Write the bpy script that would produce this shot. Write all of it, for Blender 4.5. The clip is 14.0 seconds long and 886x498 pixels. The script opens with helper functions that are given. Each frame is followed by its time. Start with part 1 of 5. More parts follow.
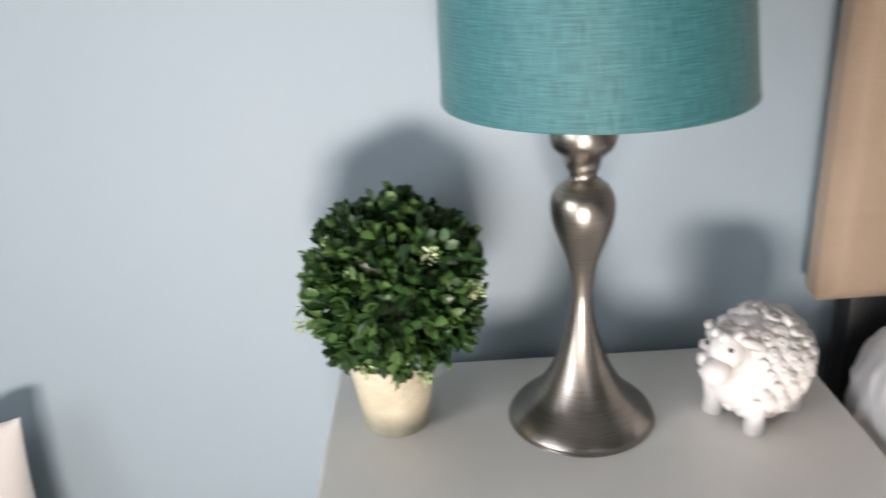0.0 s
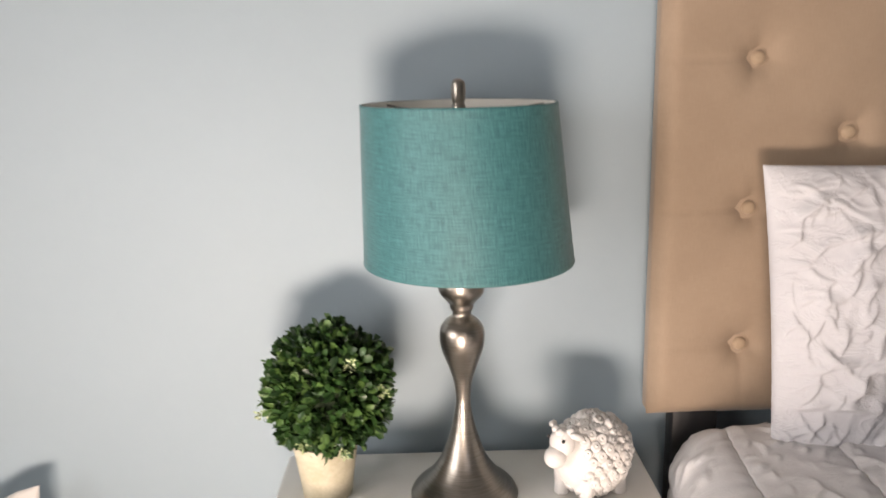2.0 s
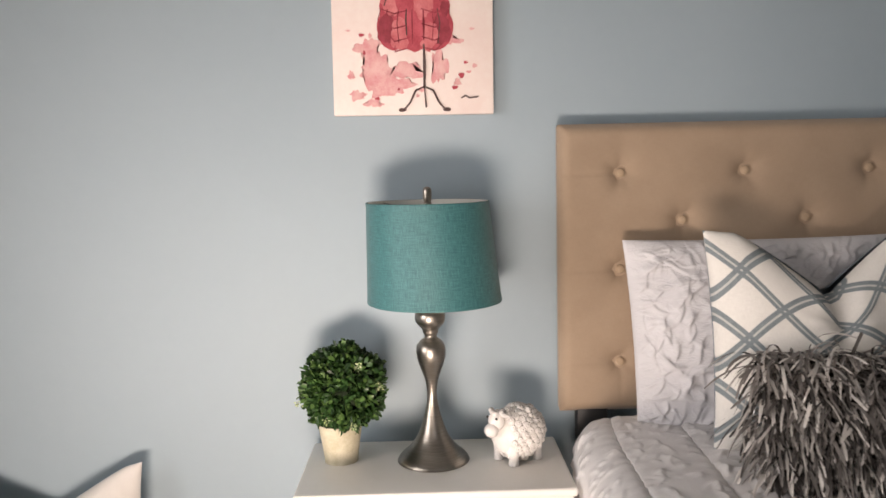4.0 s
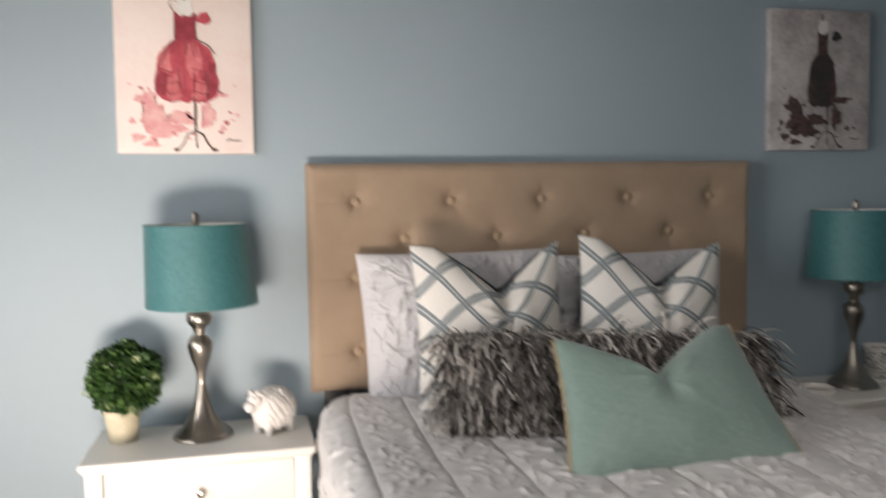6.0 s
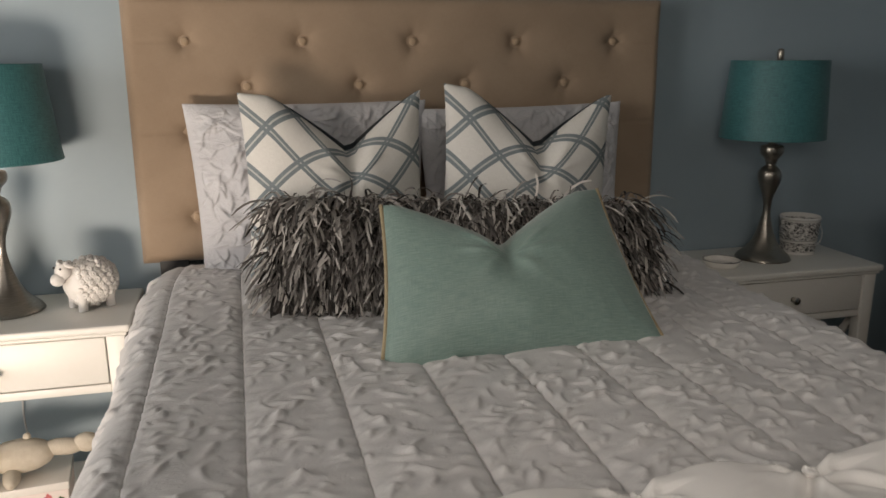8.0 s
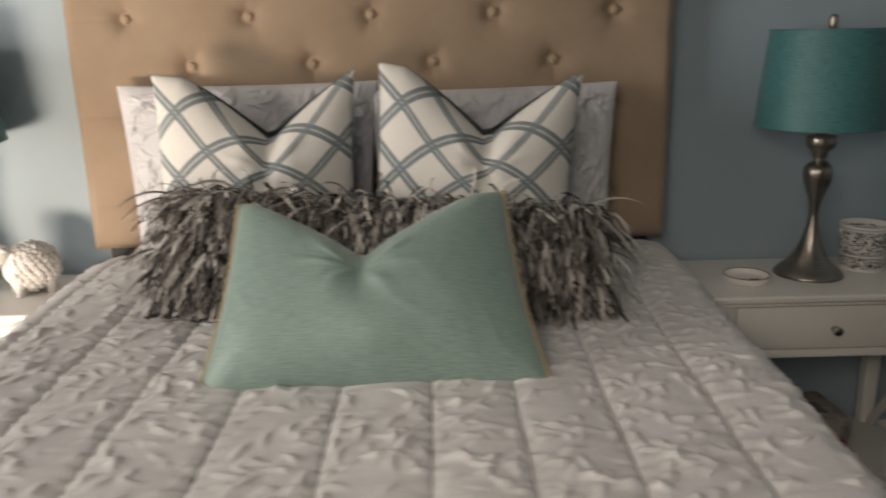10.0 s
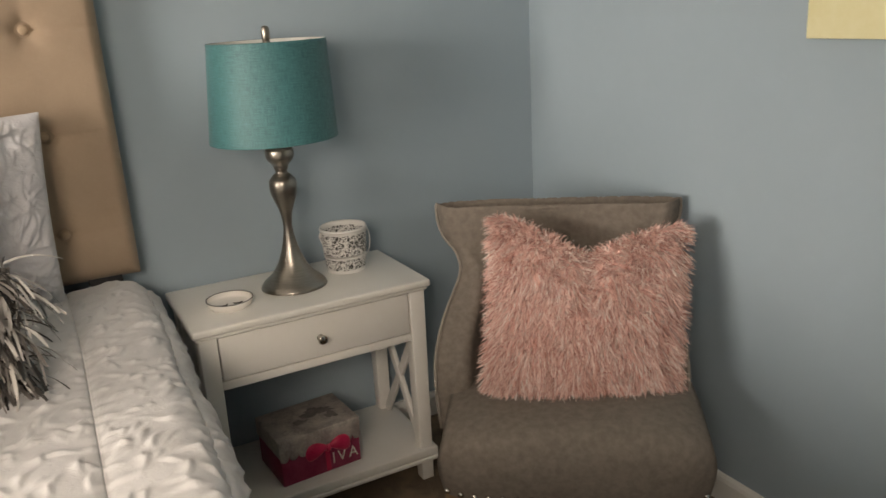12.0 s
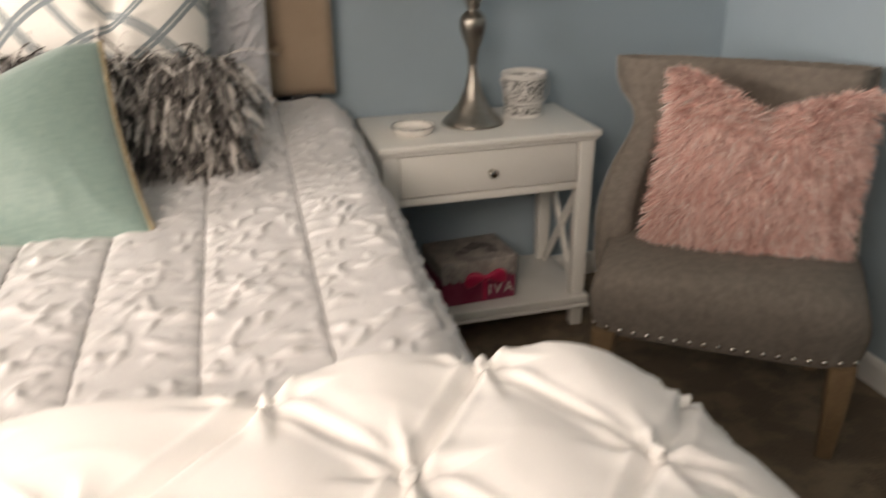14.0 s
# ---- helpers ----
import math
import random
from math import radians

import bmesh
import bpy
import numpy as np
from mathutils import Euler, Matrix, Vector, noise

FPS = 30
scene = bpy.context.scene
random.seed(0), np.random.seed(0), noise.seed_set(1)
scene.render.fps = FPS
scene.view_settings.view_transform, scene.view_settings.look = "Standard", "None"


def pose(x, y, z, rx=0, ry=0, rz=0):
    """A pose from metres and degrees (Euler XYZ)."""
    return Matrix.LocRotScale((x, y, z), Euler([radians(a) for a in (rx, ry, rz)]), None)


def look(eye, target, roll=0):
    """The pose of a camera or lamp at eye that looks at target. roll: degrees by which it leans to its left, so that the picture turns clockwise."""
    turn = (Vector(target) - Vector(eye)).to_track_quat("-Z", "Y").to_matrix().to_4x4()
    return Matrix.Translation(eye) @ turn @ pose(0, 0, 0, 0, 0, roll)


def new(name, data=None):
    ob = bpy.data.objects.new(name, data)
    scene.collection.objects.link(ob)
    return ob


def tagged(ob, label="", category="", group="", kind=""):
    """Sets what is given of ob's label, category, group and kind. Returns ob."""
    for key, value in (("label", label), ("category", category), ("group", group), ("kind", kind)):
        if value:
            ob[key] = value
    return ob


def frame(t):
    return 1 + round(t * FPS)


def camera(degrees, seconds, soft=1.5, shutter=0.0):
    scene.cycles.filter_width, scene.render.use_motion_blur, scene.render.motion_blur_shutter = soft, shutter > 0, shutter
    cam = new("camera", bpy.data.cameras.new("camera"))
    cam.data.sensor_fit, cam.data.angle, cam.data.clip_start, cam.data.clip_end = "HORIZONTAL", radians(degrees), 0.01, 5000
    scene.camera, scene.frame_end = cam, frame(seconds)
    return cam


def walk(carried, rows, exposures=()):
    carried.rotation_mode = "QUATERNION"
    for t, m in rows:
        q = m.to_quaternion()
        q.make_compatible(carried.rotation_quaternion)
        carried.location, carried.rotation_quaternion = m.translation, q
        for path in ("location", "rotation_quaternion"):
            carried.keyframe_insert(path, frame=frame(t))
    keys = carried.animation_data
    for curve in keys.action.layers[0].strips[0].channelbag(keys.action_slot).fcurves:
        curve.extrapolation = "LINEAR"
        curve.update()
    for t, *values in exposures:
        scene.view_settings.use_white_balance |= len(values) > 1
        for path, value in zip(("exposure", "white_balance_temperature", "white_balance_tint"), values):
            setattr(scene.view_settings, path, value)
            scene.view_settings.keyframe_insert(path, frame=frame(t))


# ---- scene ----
cam = camera(58.2, 14.0, shutter=0.5)
PATH = [
    (0, (-0.482, -1.004, 1.198), (-0.491, 0.841, 0.427), -3.6),
    (0.5, (-0.431, -1.03, 1.201), (-0.274, 0.798, 0.403), -2.4),
    (1, (-0.377, -1.12, 1.228), (-0.221, 0.751, 0.538), -1.3),
    (1.5, (-0.334, -1.256, 1.251), (-0.294, 0.668, 0.707), -1.4),
    (2, (-0.376, -1.372, 1.311), (-0.344, 0.576, 0.86), -1.2),
    (2.2, (-0.393, -1.438, 1.33), (-0.374, 0.514, 0.898), -1.5),
    (4.3, (-0.322, -2.156, 1.343), (-0.282, -0.166, 1.145), -1.2),
    (4.5, (-0.34, -2.209, 1.381), (-0.257, -0.223, 1.163), -1.5),
    (5, (-0.372, -2.379, 1.367), (-0.12, -0.401, 1.225), -2.4),
    (5.5, (-0.334, -2.506, 1.387), (0.024, -0.54, 1.314), -2.5),
    (6, (-0.153, -2.627, 1.334), (0.3, -0.684, 1.195), -0.9),
    (6.5, (-0.029, -2.67, 1.308), (0.532, -0.782, 0.964), -0.6),
    (7, (0.063, -2.571, 1.278), (0.653, -0.706, 0.86), -1.4),
    (7.5, (0.17, -2.455, 1.274), (0.752, -0.595, 0.825), -1.5),
    (7.7, (0.22, -2.434, 1.268), (0.768, -0.566, 0.81), -1.0),
    (9.8, (0.819, -2.201, 1.257), (0.877, -0.266, 0.754), -1.4),
    (10, (0.939, -2.218, 1.262), (0.961, -0.288, 0.738), -1.2),
    (10.5, (1.148, -2.199, 1.272), (1.389, -0.295, 0.71), -1.0),
    (11, (1.23, -2.141, 1.282), (1.814, -0.312, 0.719), -1.9),
    (11.5, (1.31, -2.141, 1.31), (2.101, -0.398, 0.73), -2.8),
    (12, (1.363, -2.162, 1.317), (2.25, -0.47, 0.728), -3.3),
    (12.5, (1.383, -2.197, 1.303), (2.279, -0.512, 0.706), -3.7),
    (13, (1.388, -2.231, 1.289), (2.228, -0.53, 0.658), -3.5),
    (13.5, (1.344, -2.261, 1.258), (2.058, -0.528, 0.559), -1.8),
    (14, (1.278, -2.296, 1.193), (1.759, -0.528, 0.392), -0.7),
]
EXPOSURES = [(0.0, -0.46, 6600.0, 15.0), (1.5, -0.46, 6900.0, 16.0), (2.0, -0.38, 7400.0, 19.0), (4.5, -0.56, 7400.0, 19.0), (5.5, -0.50, 7050.0, 17.0), (6.5, -0.45, 7250.0, 14.0), (7.0, -0.84, 7400.0, 14.0), (7.5, -0.98, 7450.0, 14.0), (10.0, -0.30, 7800.0, 14.0), (10.5, -0.04, 7900.0, 14.0), (11.0, 0.47, 8300.0, 16.0), (11.5, 0.80, 8350.0, 16.0), (12.5, 1.06, 8500.0, 17.0), (13.2, 1.38, 8600.0, 18.0), (14.0, 0.96, 8150.0, 18.0)]
walk(cam, [(t, look(eye, target, roll)) for t, eye, target, roll in PATH], EXPOSURES)

# ---- world, area lamps in unseen wall openings ----
world = bpy.data.worlds.new("sky_world")
scene.world = world
world.use_nodes = True
wn = world.node_tree
sky = wn.nodes.new("ShaderNodeTexSky")
sky.sky_type, sky.sun_disc = "NISHITA", False
sky.sun_elevation, sky.sun_rotation = radians(40), radians(200)
wn.links.new(sky.outputs[0], wn.nodes["Background"].inputs[0])
wn.nodes["Background"].inputs[1].default_value = 0.1


def area_lamp(name, eye, target, w, h, watts, colour, spread):
    """An area lamp set in a wall opening out of view."""
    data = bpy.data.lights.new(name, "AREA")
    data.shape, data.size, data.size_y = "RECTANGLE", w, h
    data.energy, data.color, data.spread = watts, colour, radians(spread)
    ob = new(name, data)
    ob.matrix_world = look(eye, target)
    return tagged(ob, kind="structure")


# Added lamp for the light from low in front; its opening is made up.
area_lamp("window_light_low", (-0.80, -2.80, 0.27), (-0.76, 0.0, 1.0), 1.05, 0.42, 25, (1.0, 0.92, 0.845), 80)
area_lamp("window_light_west", (-2.22, -1.85, 1.30), (0.9, -0.4, 0.9), 1.65, 1.4, 22, (0.91, 0.94, 0.97), 88)
# Fill lamp that brightens bed and chair; it and its opening are additions.
area_lamp("window_light_high", (0.40, -2.80, 1.75), (1.3, -0.9, 0.5), 1.0, 0.8, 3.9, (0.98, 0.96, 0.94), 80)


# ---- node helpers and materials ----
class Nodes:
    def __init__(self, name, old=None):
        self.m = old or bpy.data.materials.new(name)
        self.m.use_nodes = True
        self.t = self.m.node_tree
        self.p = self.t.nodes["Principled BSDF"]

    def put(self, sock, v):
        if isinstance(v, bpy.types.NodeSocket):
            self.t.links.new(v, sock)
        elif isinstance(v, (tuple, list)) and len(v) == 3 and sock.type == "RGBA":
            sock.default_value = (*v, 1)
        else:
            sock.default_value = v

    def coords(self, kind="Object", scale=(1, 1, 1), rot=(0, 0, 0)):
        c = self.t.nodes.new("ShaderNodeTexCoord")
        mp = self.t.nodes.new("ShaderNodeMapping")
        self.t.links.new(c.outputs[kind], mp.inputs[0])
        mp.inputs["Scale"].default_value, mp.inputs["Rotation"].default_value = scale, rot
        return mp.outputs[0]

    def noise(self, scale, detail=4, rough=0.6, vec=None, distort=0.0):
        n = self.t.nodes.new("ShaderNodeTexNoise")
        n.inputs["Scale"].default_value, n.inputs["Detail"].default_value = scale, detail
        n.inputs["Roughness"].default_value, n.inputs["Distortion"].default_value = rough, distort
        self.put(n.inputs["Vector"], vec if vec is not None else self.coords())
        return n.outputs[0]

    def math(self, op, a, b=0.0, c=0.0):
        n = self.t.nodes.new("ShaderNodeMath")
        n.operation = op
        for i, v in enumerate((a, b, c)):
            self.put(n.inputs[i], v)
        return n.outputs[0]

    def ramp(self, v, lo, hi):
        n = self.t.nodes.new("ShaderNodeMapRange")
        n.interpolation_type = "SMOOTHSTEP"
        self.put(n.inputs[0], v)
        n.inputs[1].default_value, n.inputs[2].default_value = lo, hi
        return n.outputs[0]

    def mix(self, f, a, b):
        n = self.t.nodes.new("ShaderNodeMix")
        n.data_type = "RGBA"
        self.put(n.inputs[0], f)
        self.put(n.inputs[6], a)
        self.put(n.inputs[7], b)
        return n.outputs[2]

    def bump(self, h, strength, dist=0.01):
        n = self.t.nodes.new("ShaderNodeBump")
        n.inputs["Strength"].default_value, n.inputs["Distance"].default_value = strength, dist
        self.put(n.inputs["Height"], h)
        old = self.p.inputs["Normal"].links
        if old:
            self.t.links.new(old[0].from_socket, n.inputs["Normal"])
        self.t.links.new(n.outputs[0], self.p.inputs["Normal"])

    def set(self, **kw):
        for k, v in kw.items():
            self.put(self.p.inputs[k.replace("_", " ").capitalize() if k != "base" else "Base Color"], v)
        return self

    def island(self):
        return self.t.nodes.new("ShaderNodeNewGeometry").outputs["Random Per Island"]


def plain(name, c1, c2, scale=12.0, rough=0.6, metal=0.0, bump=0.1, bscale=180.0, bdist=0.004):
    """A painted, cast or wooden surface with variation at two scales."""
    n = Nodes(name)
    f = n.math("ADD", n.math("MULTIPLY", n.noise(scale), 0.7), n.math("MULTIPLY", n.noise(scale * 9), 0.3))
    n.set(base=n.mix(n.ramp(f, 0.3, 0.7), c1, c2), metallic=metal)
    n.set(roughness=n.math("MULTIPLY_ADD", n.noise(scale * 2), 0.16, rough - 0.08))
    if bump:
        n.bump(n.noise(bscale, 3), bump, bdist)
    return n.m


def cloth(name, c1, c2, thread=900.0, bump=0.35, rough=0.85, slub=0.35, kind="UV", sheen=0.2):
    """Woven cloth: threads both ways and uneven slubs, in metres of the cloth."""
    n = Nodes(name)
    v1, v2 = n.coords(kind, (thread, thread * 0.06, thread * 0.06)), n.coords(kind, (thread * 0.06, thread, thread))
    a, b = n.noise(1.0, 2, 0.5, v1), n.noise(1.0, 2, 0.5, v2)
    w = n.math("MULTIPLY", n.math("ADD", a, b), 0.5)
    big = n.noise(9.0, 3, 0.5, n.coords(kind))
    f = n.math("ADD", n.math("MULTIPLY", n.ramp(w, 0.36, 0.64), slub * 2), n.math("MULTIPLY", n.ramp(big, 0.3, 0.7), 1 - slub * 2))
    n.set(base=n.mix(f, c1, c2), roughness=rough)
    n.p.inputs["Sheen Weight"].default_value = sheen
    n.bump(w, bump, 0.002)
    return n.m


M_wall = plain("wall_paint", (0.305, 0.385, 0.435), (0.32, 0.40, 0.45), 3, 0.55, 0, 0.12, 260, 0.002)
M_ceiling = plain("ceiling_paint", (0.78, 0.78, 0.76), (0.8, 0.8, 0.79), 3, 0.8, 0, 0.15, 120)
M_white = plain("white_lacquer", (0.77, 0.75, 0.70), (0.80, 0.78, 0.74), 6, 0.38, 0, 0.04, 90, 0.002)
M_trim = plain("white_trim", (0.72, 0.71, 0.68), (0.76, 0.75, 0.72), 6, 0.45, 0, 0.05, 90, 0.002)
M_black = plain("black_metal", (0.012, 0.012, 0.014), (0.02, 0.02, 0.022), 20, 0.5, 0, 0.1)
M_knob = plain("polished_nickel", (0.55, 0.52, 0.46), (0.62, 0.58, 0.52), 40, 0.18, 1.0, 0)
M_nail = plain("antique_nickel_nail", (0.66, 0.63, 0.58), (0.52, 0.49, 0.44), 40, 0.22, 1.0, 0)
M_legwood = plain("oak_leg", (0.25, 0.165, 0.09), (0.17, 0.105, 0.055), 14, 0.5, 0, 0.15, 60)
M_pot = plain("crackled_pot", (0.46, 0.41, 0.28), (0.62, 0.57, 0.44), 22, 0.75, 0, 0.4, 70)
M_ceramic = plain("white_ceramic", (0.66, 0.635, 0.61), (0.76, 0.735, 0.71), 30, 0.5, 0, 0.2, 60)
M_dark = plain("dark_paint", (0.03, 0.028, 0.028), (0.05, 0.045, 0.045), 40, 0.6, 0, 0.1)
M_dish = plain("glazed_dish", (0.80, 0.77, 0.72), (0.83, 0.80, 0.76), 10, 0.2, 0, 0)
M_gold = cloth("gold_cord", (0.30, 0.23, 0.13), (0.43, 0.34, 0.21), 700, 0.6, 0.7, 0.35, "Object")
M_canvas = plain("primed_canvas", (0.80, 0.66, 0.62), (0.84, 0.75, 0.71), 7, 0.8, 0, 0.3, 500, 0.001)
M_canvas_grey = plain("grey_washed_canvas", (0.30, 0.27, 0.27), (0.62, 0.58, 0.57), 9, 0.8, 0, 0.3, 500, 0.001)
M_canvas_yellow = plain("pale_yellow_canvas", (0.72, 0.66, 0.36), (0.78, 0.73, 0.47), 7, 0.8, 0, 0.3, 500, 0.001)
M_red = plain("red_watercolour", (0.36, 0.035, 0.055), (0.56, 0.10, 0.13), 24, 0.7, 0, 0.1, 300, 0.001)
M_pinkwash = plain("pink_watercolour", (0.68, 0.26, 0.28), (0.78, 0.50, 0.48), 30, 0.7, 0, 0.1, 300, 0.001)
M_ink = plain("charcoal_line", (0.04, 0.03, 0.03), (0.14, 0.08, 0.075), 60, 0.8, 0, 0)
M_boxpink = plain("hot_pink_card", (0.24, 0.008, 0.05), (0.36, 0.05, 0.11), 22, 0.5, 0, 0.05)
M_boxlid = plain("white_patterned_card", (0.55, 0.49, 0.45), (0.22, 0.195, 0.185), 16, 0.5, 0, 0.05)
M_print = plain("grey_print", (0.13, 0.115, 0.11), (0.24, 0.21, 0.20), 60, 0.55, 0, 0)
M_red_deep = plain("deep_red_watercolour", (0.20, 0.018, 0.03), (0.36, 0.045, 0.07), 40, 0.7, 0, 0.1, 300, 0.001)
M_red_pale = plain("pale_red_watercolour", (0.50, 0.09, 0.11), (0.68, 0.22, 0.23), 34, 0.7, 0, 0.1, 300, 0.001)
M_ribbon = plain("red_satin", (0.48, 0.01, 0.06), (0.62, 0.03, 0.10), 30, 0.3, 0, 0.1)
M_plush = plain("cream_plush", (0.60, 0.53, 0.43), (0.70, 0.63, 0.53), 40, 0.95, 0, 0.7, 420, 0.004)
M_yellow = plain("yellow_ribbon", (0.70, 0.62, 0.18), (0.76, 0.69, 0.30), 40, 0.7, 0, 0.2)
M_cable = plain("grey_cable", (0.45, 0.45, 0.46), (0.5, 0.5, 0.5), 30, 0.5, 0, 0)
M_headboard = cloth("tan_linen", (0.295, 0.212, 0.147), (0.35, 0.258, 0.182), 900, 0.25, 0.8, 0.25)
M_button = cloth("tan_linen_button", (0.35, 0.25, 0.165), (0.40, 0.295, 0.20), 900, 0.2, 0.75, 0.25, "Object")
M_chair = plain("taupe_chenille", (0.150, 0.126, 0.105), (0.222, 0.190, 0.160), 60, 0.88, 0, 0.6, 420, 0.003)
M_welt = plain("pale_taupe_cord", (0.22, 0.195, 0.17), (0.28, 0.25, 0.22), 60, 0.7, 0, 0.3)
M_sham = cloth("pale_grey_cotton", (0.52, 0.515, 0.535), (0.58, 0.575, 0.595), 1200, 0.15, 0.8, 0.2)
M_comforter = cloth("grey_ruched_cotton", (0.60, 0.585, 0.585), (0.66, 0.645, 0.64), 1000, 0.2, 0.75, 0.2)
def crease_bump(m, scale, strength):
    """Fine broken creases over a cloth."""
    n = Nodes("", m)
    a = n.noise(scale, 3, 0.55, n.coords("UV", (1.0, 1.6, 1)), 0.8)
    ridge = n.math("SUBTRACT", 1.0, n.ramp(n.math("ABSOLUTE", n.math("SUBTRACT", a, 0.5)), 0.0, 0.06))
    n.bump(ridge, strength, 0.006)


crease_bump(M_comforter, 27.0, 0.09)
crease_bump(M_sham, 20.0, 0.18)
M_blanket = cloth("white_cotton", (0.80, 0.78, 0.76), (0.84, 0.82, 0.80), 1200, 0.1, 0.8, 0.2)
M_sheet = cloth("cream_sheet", (0.68, 0.64, 0.58), (0.72, 0.68, 0.62), 1200, 0.1, 0.8, 0.2, "Object")
M_slate = cloth("slate_blue_velvet", (0.06, 0.10, 0.13), (0.09, 0.14, 0.18), 900, 0.2, 0.8, 0.3)
M_greycloth = cloth("offwhite_cloth", (0.66, 0.63, 0.60), (0.72, 0.69, 0.66), 900, 0.2, 0.8, 0.3)


def make_shade():
    n = Nodes("teal_slub_shade")
    v1, v2 = n.coords("UV", (30, 640, 1)), n.coords("UV", (560, 40, 1))
    a, b = n.noise(1, 3, 0.6, v1), n.noise(1, 3, 0.6, v2)
    w = n.math("MULTIPLY_ADD", b, 0.5, n.math("MULTIPLY", a, 0.5))
    n.set(base=n.mix(n.ramp(w, 0.34, 0.66), (0.014, 0.092, 0.104), (0.052, 0.200, 0.208)), roughness=0.55)
    n.p.inputs["Sheen Weight"].default_value = 0.1
    n.bump(w, 0.2, 0.002)
    return n.m


def make_teal():
    n = Nodes("seafoam_silk")
    a = n.noise(1, 3, 0.6, n.coords("UV", (34, 520, 1)))
    b = n.noise(1, 2, 0.6, n.coords("UV", (500, 40, 1)))
    w = n.math("MULTIPLY_ADD", b, 0.3, n.math("MULTIPLY", a, 0.7))
    n.set(base=n.mix(n.ramp(w, 0.35, 0.65), (0.160, 0.250, 0.220), (0.245, 0.338, 0.300)), roughness=0.45)
    n.p.inputs["Sheen Weight"].default_value = 0.3
    n.bump(w, 0.3, 0.002)
    return n.m


def make_trellis():
    """Off-white cloth with a blue-grey double-line diamond lattice."""
    n = Nodes("trellis_cloth")
    sep = n.t.nodes.new("ShaderNodeSeparateXYZ")
    n.t.links.new(n.coords("UV"), sep.inputs[0])
    lines = []
    for sign, phase in ((1, 10.623), (-1, 10.706)):
        d = n.math("MULTIPLY_ADD", sep.outputs[1], sign * 1.0, sep.outputs[0])
        k = n.math("ABSOLUTE", n.math("SUBTRACT", n.math("FRACT", n.math("ADD", n.math("DIVIDE", d, 0.155), phase)), 0.5))
        band = n.math("MULTIPLY", n.math("MULTIPLY_ADD", n.ramp(k, 0.010, 0.030), 0.6, 0.4), n.math("SUBTRACT", 1.0, n.ramp(k, 0.095, 0.115)))
        lines.append(band)
    f = n.math("MAXIMUM", lines[0], lines[1])
    th = n.noise(1, 2, 0.5, n.coords("UV", (900, 60, 1)))
    th2 = n.noise(1, 2, 0.5, n.coords("UV", (60, 900, 1)))
    w = n.math("MULTIPLY", n.math("ADD", th, th2), 0.5)
    white = n.mix(n.ramp(w, 0.35, 0.65), (0.67, 0.65, 0.61), (0.75, 0.73, 0.69))
    blue = n.mix(n.ramp(w, 0.35, 0.65), (0.15, 0.185, 0.20), (0.235, 0.27, 0.285))
    n.set(base=n.mix(f, white, blue), roughness=0.85)
    n.bump(n.math("MULTIPLY_ADD", f, 0.5, w), 0.3, 0.002)
    return n.m


def make_strands(name, dark, mid, light, rough, metal=0.0):
    """Loose strands, each with its own tone."""
    n = Nodes(name)
    r = n.island()
    c = n.mix(n.ramp(r, 0.0, 0.6), dark, mid)
    n.set(base=n.mix(n.ramp(r, 0.55, 1.0), c, light), roughness=rough, metallic=metal)
    return n.m


def make_filigree():
    n = Nodes("filigree_metal")
    v = n.t.nodes.new("ShaderNodeTexVoronoi")
    v.feature = "DISTANCE_TO_EDGE"
    n.put(v.inputs["Vector"], n.coords("UV", (95, 95, 1)))
    v.inputs["Scale"].default_value = 1.0
    sw = n.noise(120, 2, 0.5, n.coords("UV"), 1.6)
    sep = n.t.nodes.new("ShaderNodeSeparateXYZ")
    n.t.links.new(n.coords("UV"), sep.inputs[0])
    zone = n.math("MULTIPLY", n.ramp(sep.outputs[1], 0.006, 0.009), n.math("SUBTRACT", 1.0, n.ramp(sep.outputs[1], 0.096, 0.099)))
    band = n.math("SUBTRACT", 1.0, n.math("MULTIPLY", n.ramp(sep.outputs[1], 0.034, 0.036), n.math("SUBTRACT", 1.0, n.ramp(sep.outputs[1], 0.043, 0.045))))
    f = n.math("MULTIPLY", n.math("MULTIPLY", n.ramp(sw, 0.44, 0.49), n.ramp(v.outputs["Distance"], 0.03, 0.12)), n.math("MULTIPLY", zone, band))
    n.set(base=n.mix(f, (0.74, 0.72, 0.69), (0.03, 0.028, 0.026)), roughness=0.5)
    n.bump(n.math("SUBTRACT", 1.0, f), 0.5, 0.002)
    return n.m


def make_nickel():
    n = Nodes("brushed_nickel")
    v = n.coords("Object", (30, 30, 1400))
    s = n.noise(1, 3, 0.6, v)
    n.set(base=n.mix(n.ramp(s, 0.3, 0.7), (0.265, 0.24, 0.21), (0.37, 0.34, 0.305)), metallic=1.0)
    n.set(roughness=n.math("MULTIPLY_ADD", s, 0.12, 0.27))
    n.bump(s, 0.05, 0.001)
    return n.m


def make_carpet():
    n = Nodes("brown_carpet")
    a, b = n.noise(260, 3), n.noise(9, 4)
    c = n.mix(n.ramp(a, 0.3, 0.7), (0.105, 0.074, 0.048), (0.215, 0.157, 0.105))
    n.set(base=n.mix(n.math("MULTIPLY", n.ramp(b, 0.42, 0.66), 0.65), c, (0.30, 0.222, 0.148)), roughness=0.95)
    n.bump(a, 0.8, 0.008)
    return n.m


def make_glass():
    n = Nodes("window_glass")
    n.set(base=(0.95, 0.97, 0.97), roughness=0.02)
    n.p.inputs["Transmission Weight"].default_value = 1.0
    return n.m


